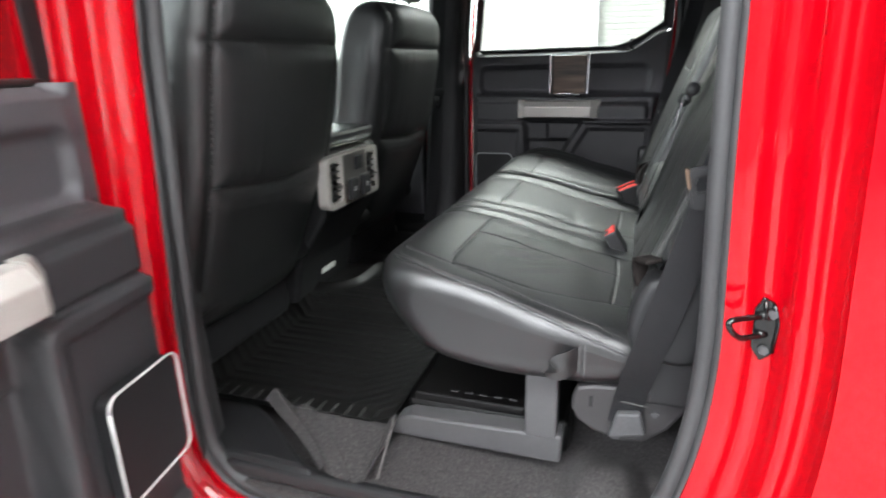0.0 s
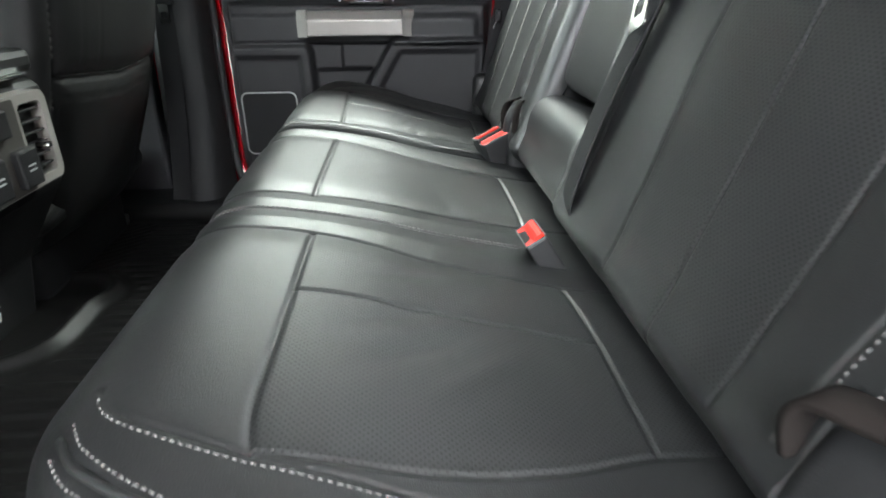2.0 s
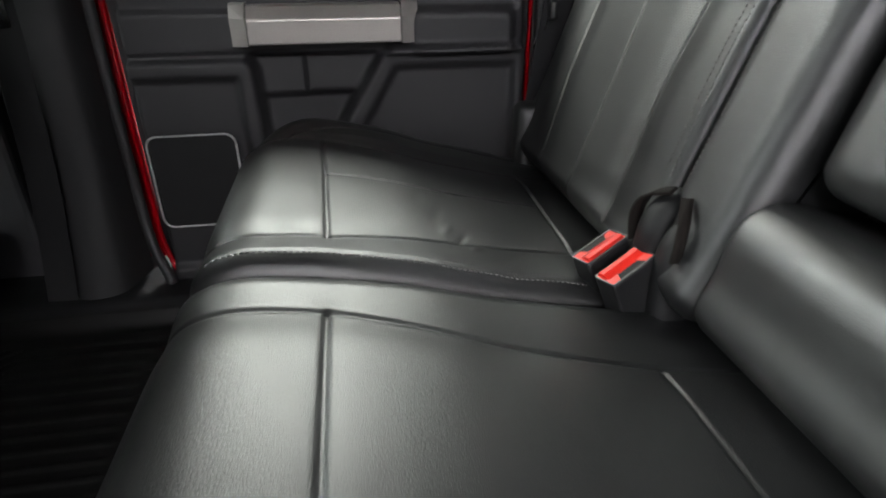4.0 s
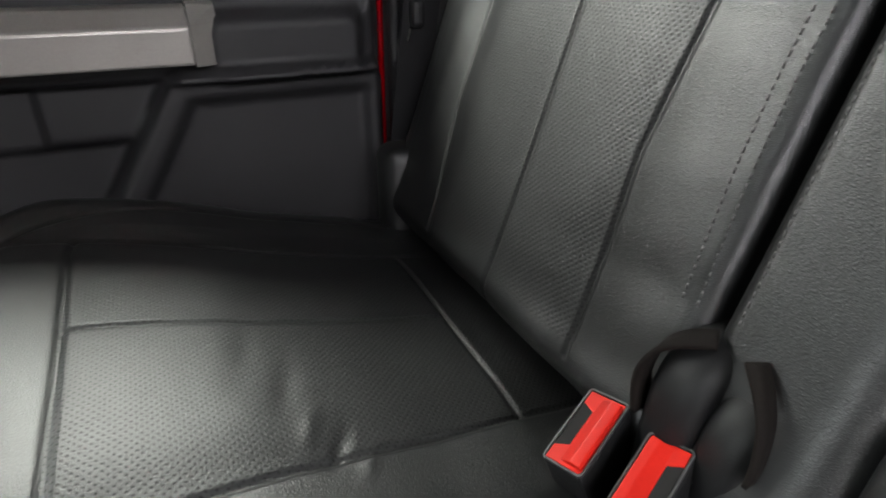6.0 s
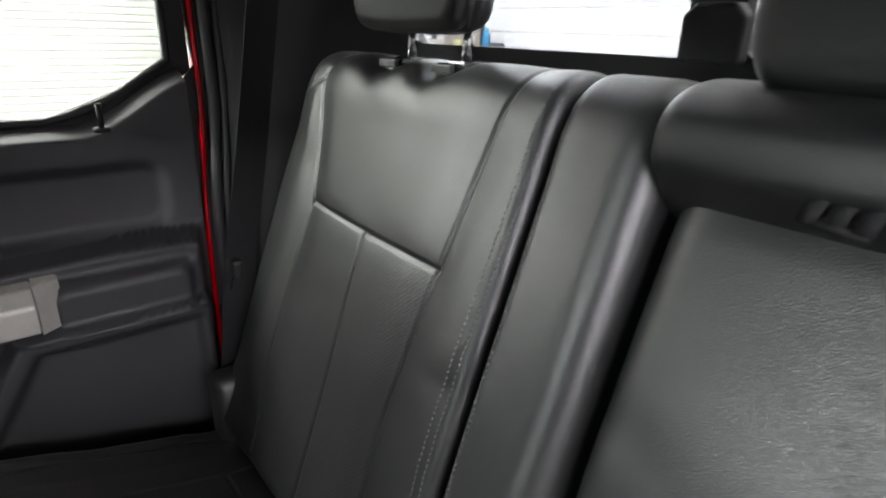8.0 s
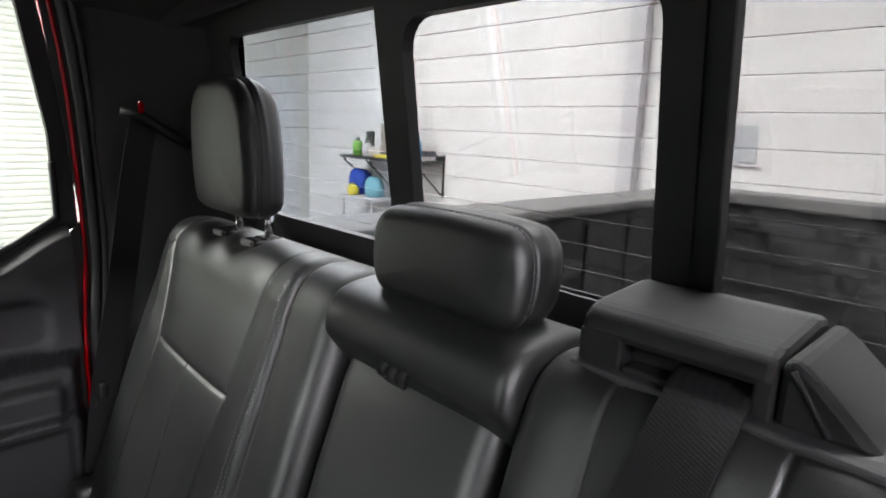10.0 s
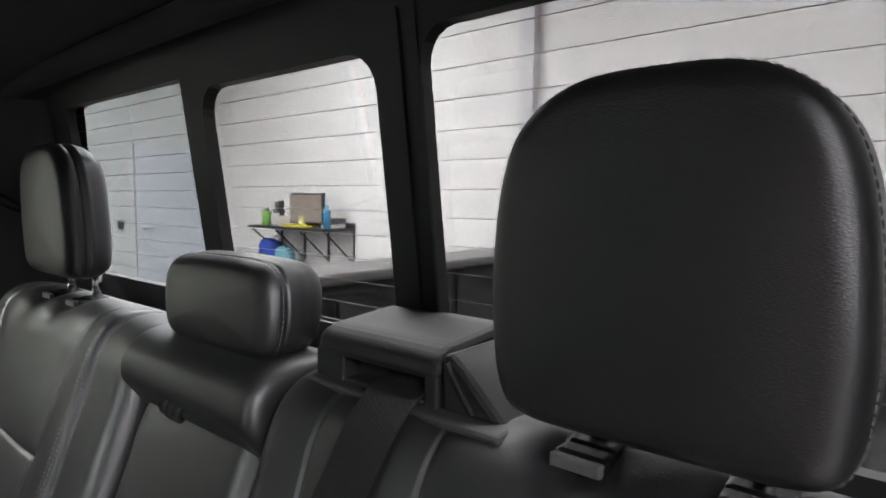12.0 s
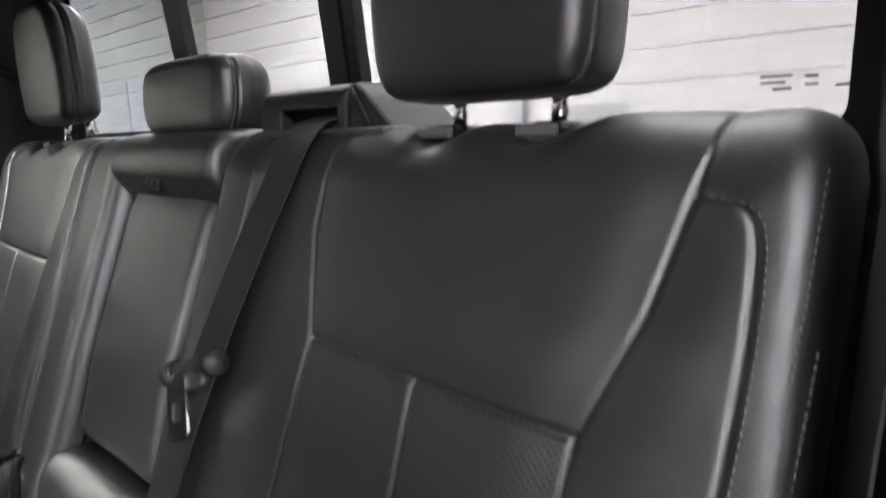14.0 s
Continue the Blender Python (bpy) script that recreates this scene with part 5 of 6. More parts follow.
# release strap on the outer face of the near cushion
def side_y(pad, x, z):
    """Where the outer end of a pad lies at (x, z)."""
    d = np.hypot(pad.X[:9] - x, pad.Z[:9] - z)
    i, j = np.unravel_index(int(np.argmin(d)), d.shape)
    return pad.YY[i, j]


part("pull_strap", tube(smooth_line([(0.374, 0.078, 0.304), (0.360, 0.064, 0.300), (0.344, 0.058, 0.292), (0.338, 0.058, 0.282), (0.346, 0.060, 0.276), (0.360, 0.066, 0.280), (0.374, 0.078, 0.286)], 40), 0, flat=(0.024, 0.0024, (0.2, 0.2, 1))), DARK_VINYL, near_seat, "black release strap loop", False)
for xx in (0.376, 0.384):
    part("strap_seam", tube([(xx, float(side_y(cush, xx, z)) - 0.0008, z) for z in (0.262, 0.275, 0.29, 0.305, 0.318)], 0.0012, 5), DARK_THREAD, near_seat, "dull sewn strap seam", True)


# ---- belts and buckles ----
def buckle(x, y, z, yaw, tip, label, latch_side=1):
    b = thing("seat_belt_buckle", label, "belt buckle", "belt buckles")
    m = Matrix.Translation((x, y, z)) @ Matrix.Rotation(radians(tip), 4, "Y") @ Matrix.Rotation(radians(yaw), 4, "Z")
    bm = box(-0.0135, 0.0135, -0.0275, 0.0275, -0.105, 0.0, 0.003)
    body = part("housing", bm, PLASTIC, b, "black buckle housing")
    rim = plate(rounded_rect(-0.0135, 0.0135, -0.0275, 0.0275, 0.003), [rounded_rect(-0.0122, 0.0122, -0.0262, 0.0262, 0.002)], lambda p, q, w: Vector((p, q, -0.001 + w)), 0.0022)
    part("rim", rim, SATIN_GREY, b, "thin grey buckle rim")
    # the button is notched along the slot side and slopes up to a ridge
    low = prism([(-0.0118, -0.0258), (0.0118, -0.0258), (0.0118, 0.0258), (-0.0118, 0.0258), (-0.0118, 0.0165), (-0.0035, 0.0125), (-0.0035, -0.0125), (-0.0118, -0.0165)], 2, -0.004, 0.0006, 0.0006)
    ridge = prism([(-0.0030, 0.0004), (0.0045, 0.0040), (0.0105, 0.0040), (0.0112, 0.0004)], 1, -0.0235, 0.0235, 0.0008)
    part("release_button", join_bm(low, ridge), RED_BUTTON, b, "red release button")
    part("tongue_slot", box(-0.0116, -0.0036, -0.0160, 0.0160, 0.0000, 0.0003), slot_shade, b, "flat black patch drawn as the tongue slot")
    part("stalk", tube([(0.0, 0, -0.10), (0.004, 0, -0.16)], 0, flat=(0.036, 0.006, (0, 1, 0))), WEBBING, b, "black webbing stalk")
    b.matrix_world = m
    return b


buckle(0.394, 0.508, 0.376, 2, -32, "black belt buckle with red button lying between cushions")
buckle(0.414, 0.984, 0.382, -71, -22, "black belt buckle with red button beside the single seat")
buckle(0.421, 0.940, 0.382, 109, -22, "black belt buckle with red button for the middle seat")


def belt(label, pts, across, width=0.047):
    b = thing("seat_belt", label, "seat belt", "seat belts")
    part("webbing", tube(smooth_line(pts, 40), 0, flat=(width, 0.0016, across)), WEBBING, b, "black woven webbing", False)
    return b


near_belt = belt("black seat belt hanging beside the near door opening", [(0.446, 0.092, 0.185), (0.452, 0.088, 0.225), (0.462, 0.066, 0.29), (0.482, 0.052, 0.37), (0.501, 0.050, 0.45), (0.521, 0.050, 0.53), (0.532, 0.050, 0.58), (0.552, 0.050, 0.68), (0.570, 0.048, 0.80), (0.58, 0.044, 0.92), (0.59, 0.04, 1.06)], [(1, 0.0, 0), (0.95, 0.3, 0)], 0.046)
edge_rows([0.438, 0.480], [0.228, 0.224], [0.0865, 0.0865], "stitching", THREAD, near_belt, 0, "pale sewn end", 0.004)
tilt = Matrix.Translation((0.53, 0.049, 0.58)) @ Matrix.Rotation(radians(-12), 4, "Y") @ Matrix.Translation((-0.53, -0.049, -0.58))
guide = plate(rounded_rect(0.497, 0.566, 0.545, 0.600, 0.009), [rounded_rect(0.506, 0.557, 0.568, 0.586, 0.004)], lambda p, q, w: Vector((p, 0.041 + w, q)), 0.012)
bmesh.ops.bevel(guide, geom=[e for e in guide.edges if e.calc_face_angle(0) > 0.8], offset=0.0025, segments=2, affect="EDGES")
bmesh.ops.transform(guide, matrix=tilt, verts=guide.verts)
part("belt_guide", guide, PLASTIC, near_belt, "black plastic belt guide loop")
part("worn_edge", box(0.4955, 0.5005, 0.0400, 0.0540, 0.574, 0.600, 0.002, 2, None, tilt), surface("worn_brown_plastic", (0.05, 0.032, 0.02), (0.11, 0.07, 0.045)), near_belt, "worn brown guide edge")
part("sewn_loop", prism([(0.425, 0.165), (0.48, 0.178), (0.47, 0.215), (0.436, 0.21)], 1, 0.078, 0.094, 0.004), STEEL, near_belt, "dark folded belt end")
mid_belt = belt("black centre seat belt across the backrest", [(0.672, 0.497, 0.884), (0.650, 0.496, 0.879), (0.632, 0.494, 0.872), (0.614, 0.496, 0.852), (0.598, 0.501, 0.820), (0.578, 0.510, 0.776), (0.557, 0.521, 0.725), (0.536, 0.533, 0.67), (0.504, 0.550, 0.58), (0.476, 0.557, 0.50), (0.452, 0.56, 0.41), (0.45, 0.56, 0.36)], (0.1, 1, 0), 0.051)
g_bm = tube([(0, -0.036, 0), (0, -0.030, 0.002), (0, 0.030, 0.002), (0, 0.036, 0)], 0.0075, 10)
for yy in (-0.034, 0.034):
    g_bm = tube([(0.0, yy - 0.005, 0), (0.0, yy + 0.005, 0)], 0.0125, 14, g_bm)
g_bm = box(-0.006, 0.006, -0.022, 0.022, -0.020, -0.004, 0.004, 2, g_bm)
bmesh.ops.transform(g_bm, matrix=Matrix.Translation((0.524, 0.543, 0.654)) @ Matrix.Rotation(radians(20), 4, "Y") @ Matrix.Rotation(radians(-22), 4, "X"), verts=g_bm.verts)
part("tongue_grip", g_bm, PLASTIC, mid_belt, "black tongue grip with rounded ends", True)
t_bm = plate(rounded_rect(-0.016, 0.016, 0, 0.060, 0.005), [rounded_rect(-0.009, 0.009, 0.026, 0.044, 0.003)], lambda a, b, w: Vector((w, a, -b)), 0.0025)
t_ob = part("tongue", t_bm, CHROME, mid_belt, "bright steel tongue")
t_ob.matrix_local = Matrix.Translation((0.514, 0.560, 0.648)) @ Matrix.Rotation(radians(16), 4, "Y") @ Matrix.Rotation(radians(-26), 4, "X")
far_belt = belt("black seat belt hanging on the far pillar", [(0.618, 1.492, 1.03), (0.598, 1.485, 0.95), (0.575, 1.478, 0.83), (0.552, 1.468, 0.72), (0.522, 1.452, 0.60), (0.500, 1.442, 0.48), (0.485, 1.44, 0.36)], (1, 0.1, 0))
part("belt_guide", tube([(0.585, 1.505, 1.045), (0.62, 1.488, 1.035), (0.66, 1.483, 1.005), (0.70, 1.482, 0.985)], 0.009, 10), PLASTIC, far_belt, "black belt guide loop", True)
part("guide_mark", box(0.609, 0.619, 1.486, 1.492, 1.040, 1.064, 0.003), RED_PAINT, far_belt, "red guide marking")
part("tongue_grip", box(0.500, 0.516, 1.432, 1.478, 0.555, 0.585, 0.006), PLASTIC, far_belt, "black tongue grip")
t_ob = part("tongue", plate(rounded_rect(-0.012, 0.012, 0, 0.050, 0.004), [rounded_rect(-0.007, 0.007, 0.008, 0.022, 0.003)], lambda a, b, w: Vector((w, a, -b)), 0.0025), CHROME, far_belt, "bright steel tongue")
t_ob.matrix_local = Matrix.Translation((0.500, 1.456, 0.557)) @ Matrix.Rotation(radians(16), 4, "Y")

front_belt = belt("black front seat belt hanging on the far middle pillar", [(-0.30, 1.500, 1.05), (-0.312, 1.500, 0.85), (-0.322, 1.500, 0.70), (-0.330, 1.500, 0.50), (-0.345, 1.495, 0.28), (-0.36, 1.47, 0.10)], (1, 0.1, 0))
part("tongue_grip", box(-0.348, -0.296, 1.490, 1.508, 0.600, 0.630, 0.006), PLASTIC, front_belt, "black tongue grip")
t_ob = part("tongue", plate(rounded_rect(-0.012, 0.012, 0, 0.046, 0.004), [rounded_rect(-0.007, 0.007, 0.018, 0.034, 0.003)], lambda a, b, w: Vector((a, w, -b)), 0.0025), CHROME, front_belt, "bright steel tongue")
t_ob.matrix_local = Matrix.Translation((-0.322, 1.490, 0.602))

retractor = thing("belt_retractor", "black plastic belt retractor housing on the bench shoulder", "belt retractor")
HOOD = [(0.648, 0.889), (0.650, 0.902), (0.656, 0.909), (0.668, 0.913), (0.735, 0.918), (0.762, 0.914), (0.762, 0.889)]
r_bm = prism(HOOD, 1, 0.460, 0.594, 0.006)
for ya, yb, zt in ((0.460, 0.472, 0.894), (0.560, 0.594, 0.894), (0.474, 0.558, 0.874)):
    part("housing_wall", prism([(0.649, 0.866), (0.649, zt), (0.762, zt), (0.762, 0.866)], 1, ya, yb, 0.002), PLASTIC, retractor, "black lower housing wall")
part("housing", r_bm, PLASTIC, retractor, "black grained housing with a belt slot")
part("cheek", prism([(0.459, 0.866), (0.459, 0.909), (0.451, 0.912), (0.438, 0.902), (0.402, 0.868)], 0, 0.652, 0.760, 0.005), PLASTIC, retractor, "black sloping end cover")
part("cheek_rib", tube([(0.6515, 0.452, 0.905), (0.6515, 0.430, 0.872)], 0.0022, 6), PLASTIC, retractor, "raised moulding line", True)
part("belt_slot", box(0.668, 0.672, 0.470, 0.576, 0.868, 0.893, 0.001), slot_shade, retractor, "black sheet that darkens the belt slot")
part("base_seal", prism([(0.636, 0.398), (0.640, 0.596), (0.76, 0.600), (0.76, 0.398)], 2, 0.862, 0.870, 0.003), RUBBER, retractor, "black foam seal")

# ---- below the bench ----
storage = thing("under_seat_storage", "black plastic under-seat storage tray with support leg", "storage tray")
part("tray", box(0.055, 0.36, 0.166, 0.70, 0.055, 0.120, 0.010), MAT_RUBBER, storage, "black tray")
part("rail", prism([(0.034, 0.066), (0.350, 0.066), (0.352, 0.120), (0.072, 0.110), (0.050, 0.098)], 1, 0.122, 0.165, 0.005), SATIN_GREY, storage, "dark grey side rail")
part("leg", box(0.288, 0.342, 0.121, 0.160, 0.112, 0.262, 0.004), SATIN_GREY, storage, "dark grey support leg")
part("lid", box(0.070, 0.280, 0.168, 0.62, 0.116, 0.134, 0.004), MAT_RUBBER, storage, "black tray lid")
for k in range(5):
    part("slot", box(0.136 + 0.028 * k, 0.150 + 0.028 * k, 0.186, 0.191, 0.1335, 0.1352), SATIN_GREY, storage, "pale edged slot")
bracket = thing("seat_bracket", "black steel seat hinge bracket beside the bench", "bracket")
part("plate", prism([(0.366, 0.215), (0.374, 0.236), (0.40, 0.243), (0.46, 0.246), (0.535, 0.250), (0.540, 0.225), (0.512, 0.180), (0.478, 0.152), (0.446, 0.148), (0.40, 0.160), (0.376, 0.176), (0.366, 0.195)], 1, 0.098, 0.116, 0.006), SATIN_DARK, bracket, "dark coated plate")
part("slot", box(0.393, 0.399, 0.0965, 0.0985, 0.204, 0.222), slot_shade, bracket)
part("bolt", tube([(0.436, 0.100, 0.164), (0.436, 0.090, 0.164)], 0.008, 8), STEEL, bracket, "dark bolt head")
part("bolt", tube([(0.491, 0.100, 0.207), (0.491, 0.094, 0.207)], 0.005, 8), STEEL, bracket, "dark rivet")
Pad([(0.460, 0.318), (0.443, 0.342), (0.441, 0.372), (0.452, 0.412), (0.474, 0.438), (0.535, 0.445), (0.535, 0.318)], 0.060, 0.120, 0.014, [], 2, (-0.94, 0.34), 0.004).build("hinge_cover", PLASTIC, near_seat, "black plastic hinge cover")
part("hinge_cover", box(0.440, 0.54, 1.372, 1.425, 0.318, 0.436, 0.018, 4), DARK_VINYL, far_seat, "black plastic hinge cover", True)
LOBE = [(0.440, 0.33), (0.441, 0.395), (0.447, 0.425), (0.462, 0.443), (0.485, 0.450), (0.52, 0.44), (0.53, 0.38), (0.52, 0.31), (0.46, 0.30)]
Pad(LOBE, 0.940, 0.978, 0.015, [], 2, (-0.94, 0.34), 0.005).build("hinge_cover", PLASTIC, far_seat, "rounded black hinge cover")
Pad([(x + 0.004, z - 0.012) for x, z in LOBE], 0.908, 0.944, 0.015, [], 2, (-0.94, 0.34), 0.005).build("hinge_cover", PLASTIC, near_seat, "rounded black hinge cover")
part("corner_flap", tube(smooth_line([(0.448, 0.978, 0.392), (0.446, 0.980, 0.418), (0.450, 0.976, 0.436), (0.457, 0.967, 0.446), (0.466, 0.953, 0.452)], 24), 0, flat=(0.014, 0.0032, (1, 0.1, 0.3))), BROWN_LINING, far_seat, "curled dark brown leather flap", True)
part("corner_flap", tube(smooth_line([(0.467, 0.931, 0.452), (0.460, 0.920, 0.446), (0.455, 0.911, 0.434), (0.452, 0.907, 0.418), (0.451, 0.907, 0.400)], 24), 0, flat=(0.011, 0.0026, (1, 0.1, 0.3))), BROWN_LINING, near_seat, "curled dark brown leather flap", True)
for k, (yy, zz, ww) in enumerate(((0.128, 0.8985, 0.020), (0.130, 0.894, 0.016), (0.124, 0.8895, 0.012), (0.106, 0.897, 0.008), (0.106, 0.8915, 0.008), (0.088, 0.890, 0.008))):
    part("etched_mark", box(rear_x(zz) + 0.0130, rear_x(zz) + 0.0140, yy - ww / 2, yy + ww / 2, zz - 0.0008, zz + 0.0008), WIRE, shell, "small grey etched glass marking")
part("leather_tab", tube(smooth_line([(0.458, 0.126, 0.405), (0.452, 0.126, 0.432), (0.453, 0.116, 0.449), (0.460, 0.092, 0.455), (0.468, 0.066, 0.462)], 24), 0, flat=(0.022, 0.006, (1, 0.15, 0.25))), BROWN_LINING, near_seat, "curled leather tab", True)

striker = thing("door_striker", "dark steel door striker bolted to the red jamb", "door striker")
part("plate", prism([(0.576, 0.392), (0.590, 0.372), (0.606, 0.386), (0.610, 0.440), (0.600, 0.466), (0.584, 0.474), (0.574, 0.455)], 1, -0.090, -0.083, 0.002), GLOSS_BLACK, striker, "dark steel plate")
part("rib", tube([(0.604, -0.092, 0.388), (0.607, -0.093, 0.436), (0.598, -0.093, 0.464)], 0.0028, 8), GLOSS_BLACK, striker, "raised plate edge", True)
part("rib", tube([(0.586, -0.092, 0.470), (0.588, -0.094, 0.452), (0.594, -0.094, 0.442)], 0.0028, 8), GLOSS_BLACK, striker, "raised plate edge", True)
part("loop", tube(smooth_line([(0.594, -0.084, 0.446), (0.572, -0.100, 0.446), (0.548, -0.120, 0.449), (0.537, -0.128, 0.447), (0.536, -0.130, 0.440), (0.544, -0.126, 0.428), (0.556, -0.116, 0.418), (0.576, -0.100, 0.416), (0.596, -0.084, 0.416)], 36), 0.0046, 10), GLOSS_BLACK, striker, "dark steel loop", True)
for bx, bz in ((0.597, 0.450), (0.592, 0.392)):
    part("bolt", tube([(bx, -0.090, bz), (bx, -0.096, bz)], 0.0075, 6), STEEL, striker, "dark bolt head")
for cz in (0.446, 0.416):
    part("collar", tube([(0.592, -0.0855, cz), (0.581, -0.0935, cz)], 0.0065, 10), GLOSS_BLACK, striker, "dark loop collar", True)
striker.location, striker.scale = (0.140, 0.005, 0.118), (0.75, 0.75, 0.75)

# ---- console ----
console = thing("centre_console", "black centre console with silver rear vent panel", "centre console")
part("body", prism([(-0.90, 0.06), (-0.452, 0.06), (-0.424, 0.20), (-0.330, 0.345), (-0.325, 0.500), (-0.36, 0.525), (-0.90, 0.52)], 1, 0.585, 0.905, 0.012), PLASTIC, console, "black console body")
part("lid", box(-0.80, -0.325, 0.592, 0.898, 0.520, 0.556, 0.012), DARK_VINYL, console, "black padded armrest lid")
part("lid_edge", box(-0.78, -0.318, 0.640, 0.860, 0.518, 0.5225, 0.001), CHROME, console, "thin bright edge")
DARK_FACE = surface("dark_pewter_face", (0.085, 0.08, 0.075), (0.115, 0.108, 0.10), (0.35, 0.45), metal=0.5, grain=300, relief=0.05)
vents = ((0.570, 0.630), (0.780, 0.840))
vent_holes = [rounded_rect(a, b, 0.378, 0.486, 0.010) for a, b in vents]
part("vent_panel", plate(rounded_rect(0.553, 0.856, 0.364, 0.500, [0.016, 0.024, 0.024, 0.016]), vent_holes, lambda a, b, w: Vector((-0.300 - w, a, b)), 0.030), SILVER, console, "satin silver vent panel")
part("centre_face", plate(rounded_rect(0.640, 0.771, 0.366, 0.497, 0.004), [], lambda a, b, w: Vector((-0.300 + w, a, b)), 0.002), DARK_FACE, console, "dark pewter centre face")
for a, b in vents:
    part("vent_recess", box(-0.328, -0.318, a - 0.002, b + 0.002, 0.374, 0.490), slot_shade, console, "black backing that darkens the vent opening")
    for k in range(6):
        part("vent_slat", box(-0.317, -0.304, a, b, 0.388 + 0.017 * k, 0.3915 + 0.017 * k, 0.001), PLASTIC, console, "black vent slat")
    part("vent_tab", box(-0.306, -0.284, (a + b) / 2 - 0.006, (a + b) / 2 + 0.006, 0.418, 0.427, 0.003), CHROME, console, "chrome vent tab")
for a in (0.656, 0.731):
    part("socket_cover", box(-0.302, -0.286, a, a + 0.046, 0.374, 0.430, 0.004), PLASTIC, console, "black socket cover")
    for k in range(2):
        part("label_bar", box(-0.2862, -0.2855, a + 0.014, a + 0.032, 0.398 + 0.007 * k, 0.4005 + 0.007 * k), PALE_PRINT, console, "small pale printed bar")
part("socket_cover", box(-0.300, -0.290, 0.702, 0.740, 0.450, 0.488, 0.003), PLASTIC, console, "black square socket cover")
part("label_plate", box(-0.0015, 0.0015, -0.040, 0.040, -0.0085, 0.0085, 0.0008, 2, None, pose(-0.4355, 0.752, 0.135, 0, 11, 0)), surface("white_sticker", (0.6, 0.6, 0.58), (0.7, 0.7, 0.68)), console, "small white sticker")


# ---- front seats ----
def front_seat(yc, label):
    s = thing("front_seat", label, "car seat", "front seats")
    prof = [(-0.50, 0.16), (-0.420, 0.20), (-0.372, 0.31), (-0.318, 0.45), (-0.288, 0.55), (-0.262, 0.68), (-0.244, 0.80), (-0.248, 0.86), (-0.29, 0.90), (-0.36, 0.89), (-0.40, 0.80), (-0.44, 0.55), (-0.54, 0.32), (-0.60, 0.22)]
    hw = 0.268

    def curve(X, Y, Z):
        u = np.abs(Y - yc) / hw
        w = 1 - 0.16 * np.clip((Z - 0.72) / 0.18, 0, 1) ** 1.5
        return X - 0.035 * u ** 3, yc + (Y - yc) * w, Z
    seams = [[(yc - 0.235, 0.768), (yc + 0.235, 0.768)], [(yc - 0.215, 0.50), (yc, 0.482), (yc + 0.215, 0.492)], [(yc - 0.225, 0.90), (yc - 0.215, 0.5), (yc - 0.19, 0.2)], [(yc + 0.225, 0.90), (yc + 0.215, 0.5), (yc + 0.19, 0.2)]]
    pad = Pad(prof, yc - hw, yc + hw, 0.04, seams, 2, (0.97, -0.2), 0.006, groove=0.006, puff=0.008, soft=0.025, width=0.005, warp=curve, fine=[[(yc - 0.15, 0.76), (yc - 0.155, 0.52)], [(yc - 0.095, 0.76), (yc - 0.10, 0.52)], [(yc - 0.205, 0.465), (yc, 0.448), (yc + 0.205, 0.458)]])
    b = pad.build("backrest", DARK_VINYL, s, "black leather backrest rear with map pocket")
    stitch_rows("stitching", pad, [[(yc - hw + 0.045, 0.88), (yc - hw + 0.048, 0.55), (yc - hw + 0.055, 0.44)], [(yc + hw - 0.045, 0.88), (yc + hw - 0.048, 0.55)]], THREAD, b, 0.0125, (0.0085, 0.0042, 0.0022))
    for line in ([(yc - 0.21, 0.503), (yc, 0.485), (yc + 0.21, 0.495)], [(yc - 0.22, 0.771), (yc + 0.22, 0.771)]):
        pts = [pad.at(float(np.interp(u, [0, 0.5, 1], [line[0][0], (line[0][0] + line[-1][0]) / 2, line[-1][0]])), float(np.interp(u, np.linspace(0, 1, len(line)), [p[1] for p in line]))) for u in np.linspace(0, 1, 24)]
        part("piping", tube([p + n * 0.0010 for p, n in pts], 0.0017, 6), DARK_VINYL, b, "thin satin piping", True)
    Pad([(-0.42, 0.22), (-0.44, 0.32), (-0.60, 0.36), (-0.88, 0.39), (-0.95, 0.36), (-0.93, 0.24), (-0.7, 0.2)], yc - 0.25, yc + 0.25, 0.04, [], 0, (0, 1), 0.02).build("cushion", DARK_VINYL, s, "black leather cushion")
    part("base", box(-0.86, -0.46, yc - 0.20, yc + 0.20, 0.06, 0.22, 0.02), PLASTIC, s, "black seat base")
    hp = [(-0.29, 0.925), (-0.262, 0.96), (-0.262, 1.05), (-0.30, 1.10), (-0.35, 1.09), (-0.375, 1.03), (-0.37, 0.95), (-0.33, 0.92)]
    hd = Pad(hp, yc - 0.135, yc + 0.135, 0.04, [], 2, (1, 0), 0.012).build("headrest", DARK_VINYL, s, "black leather headrest")
    for y in (yc - 0.06, yc + 0.06):
        part("post", tube([(-0.32, y, 0.87), (-0.32, y, 0.94)], 0.006, 10), CHROME, hd, "chrome post", True)
    return s


front_seat(0.378, "black leather driver seat seen from behind with map pocket")
passenger = front_seat(1.155, "black leather passenger seat seen from behind with map pocket")

for rail_y in (1.330, 1.385):
    part("seat_rail", box(-0.70, -0.478, rail_y - 0.012, rail_y + 0.012, 0.066, 0.092, 0.004), BARE_STEEL, passenger, "bare steel seat rail")

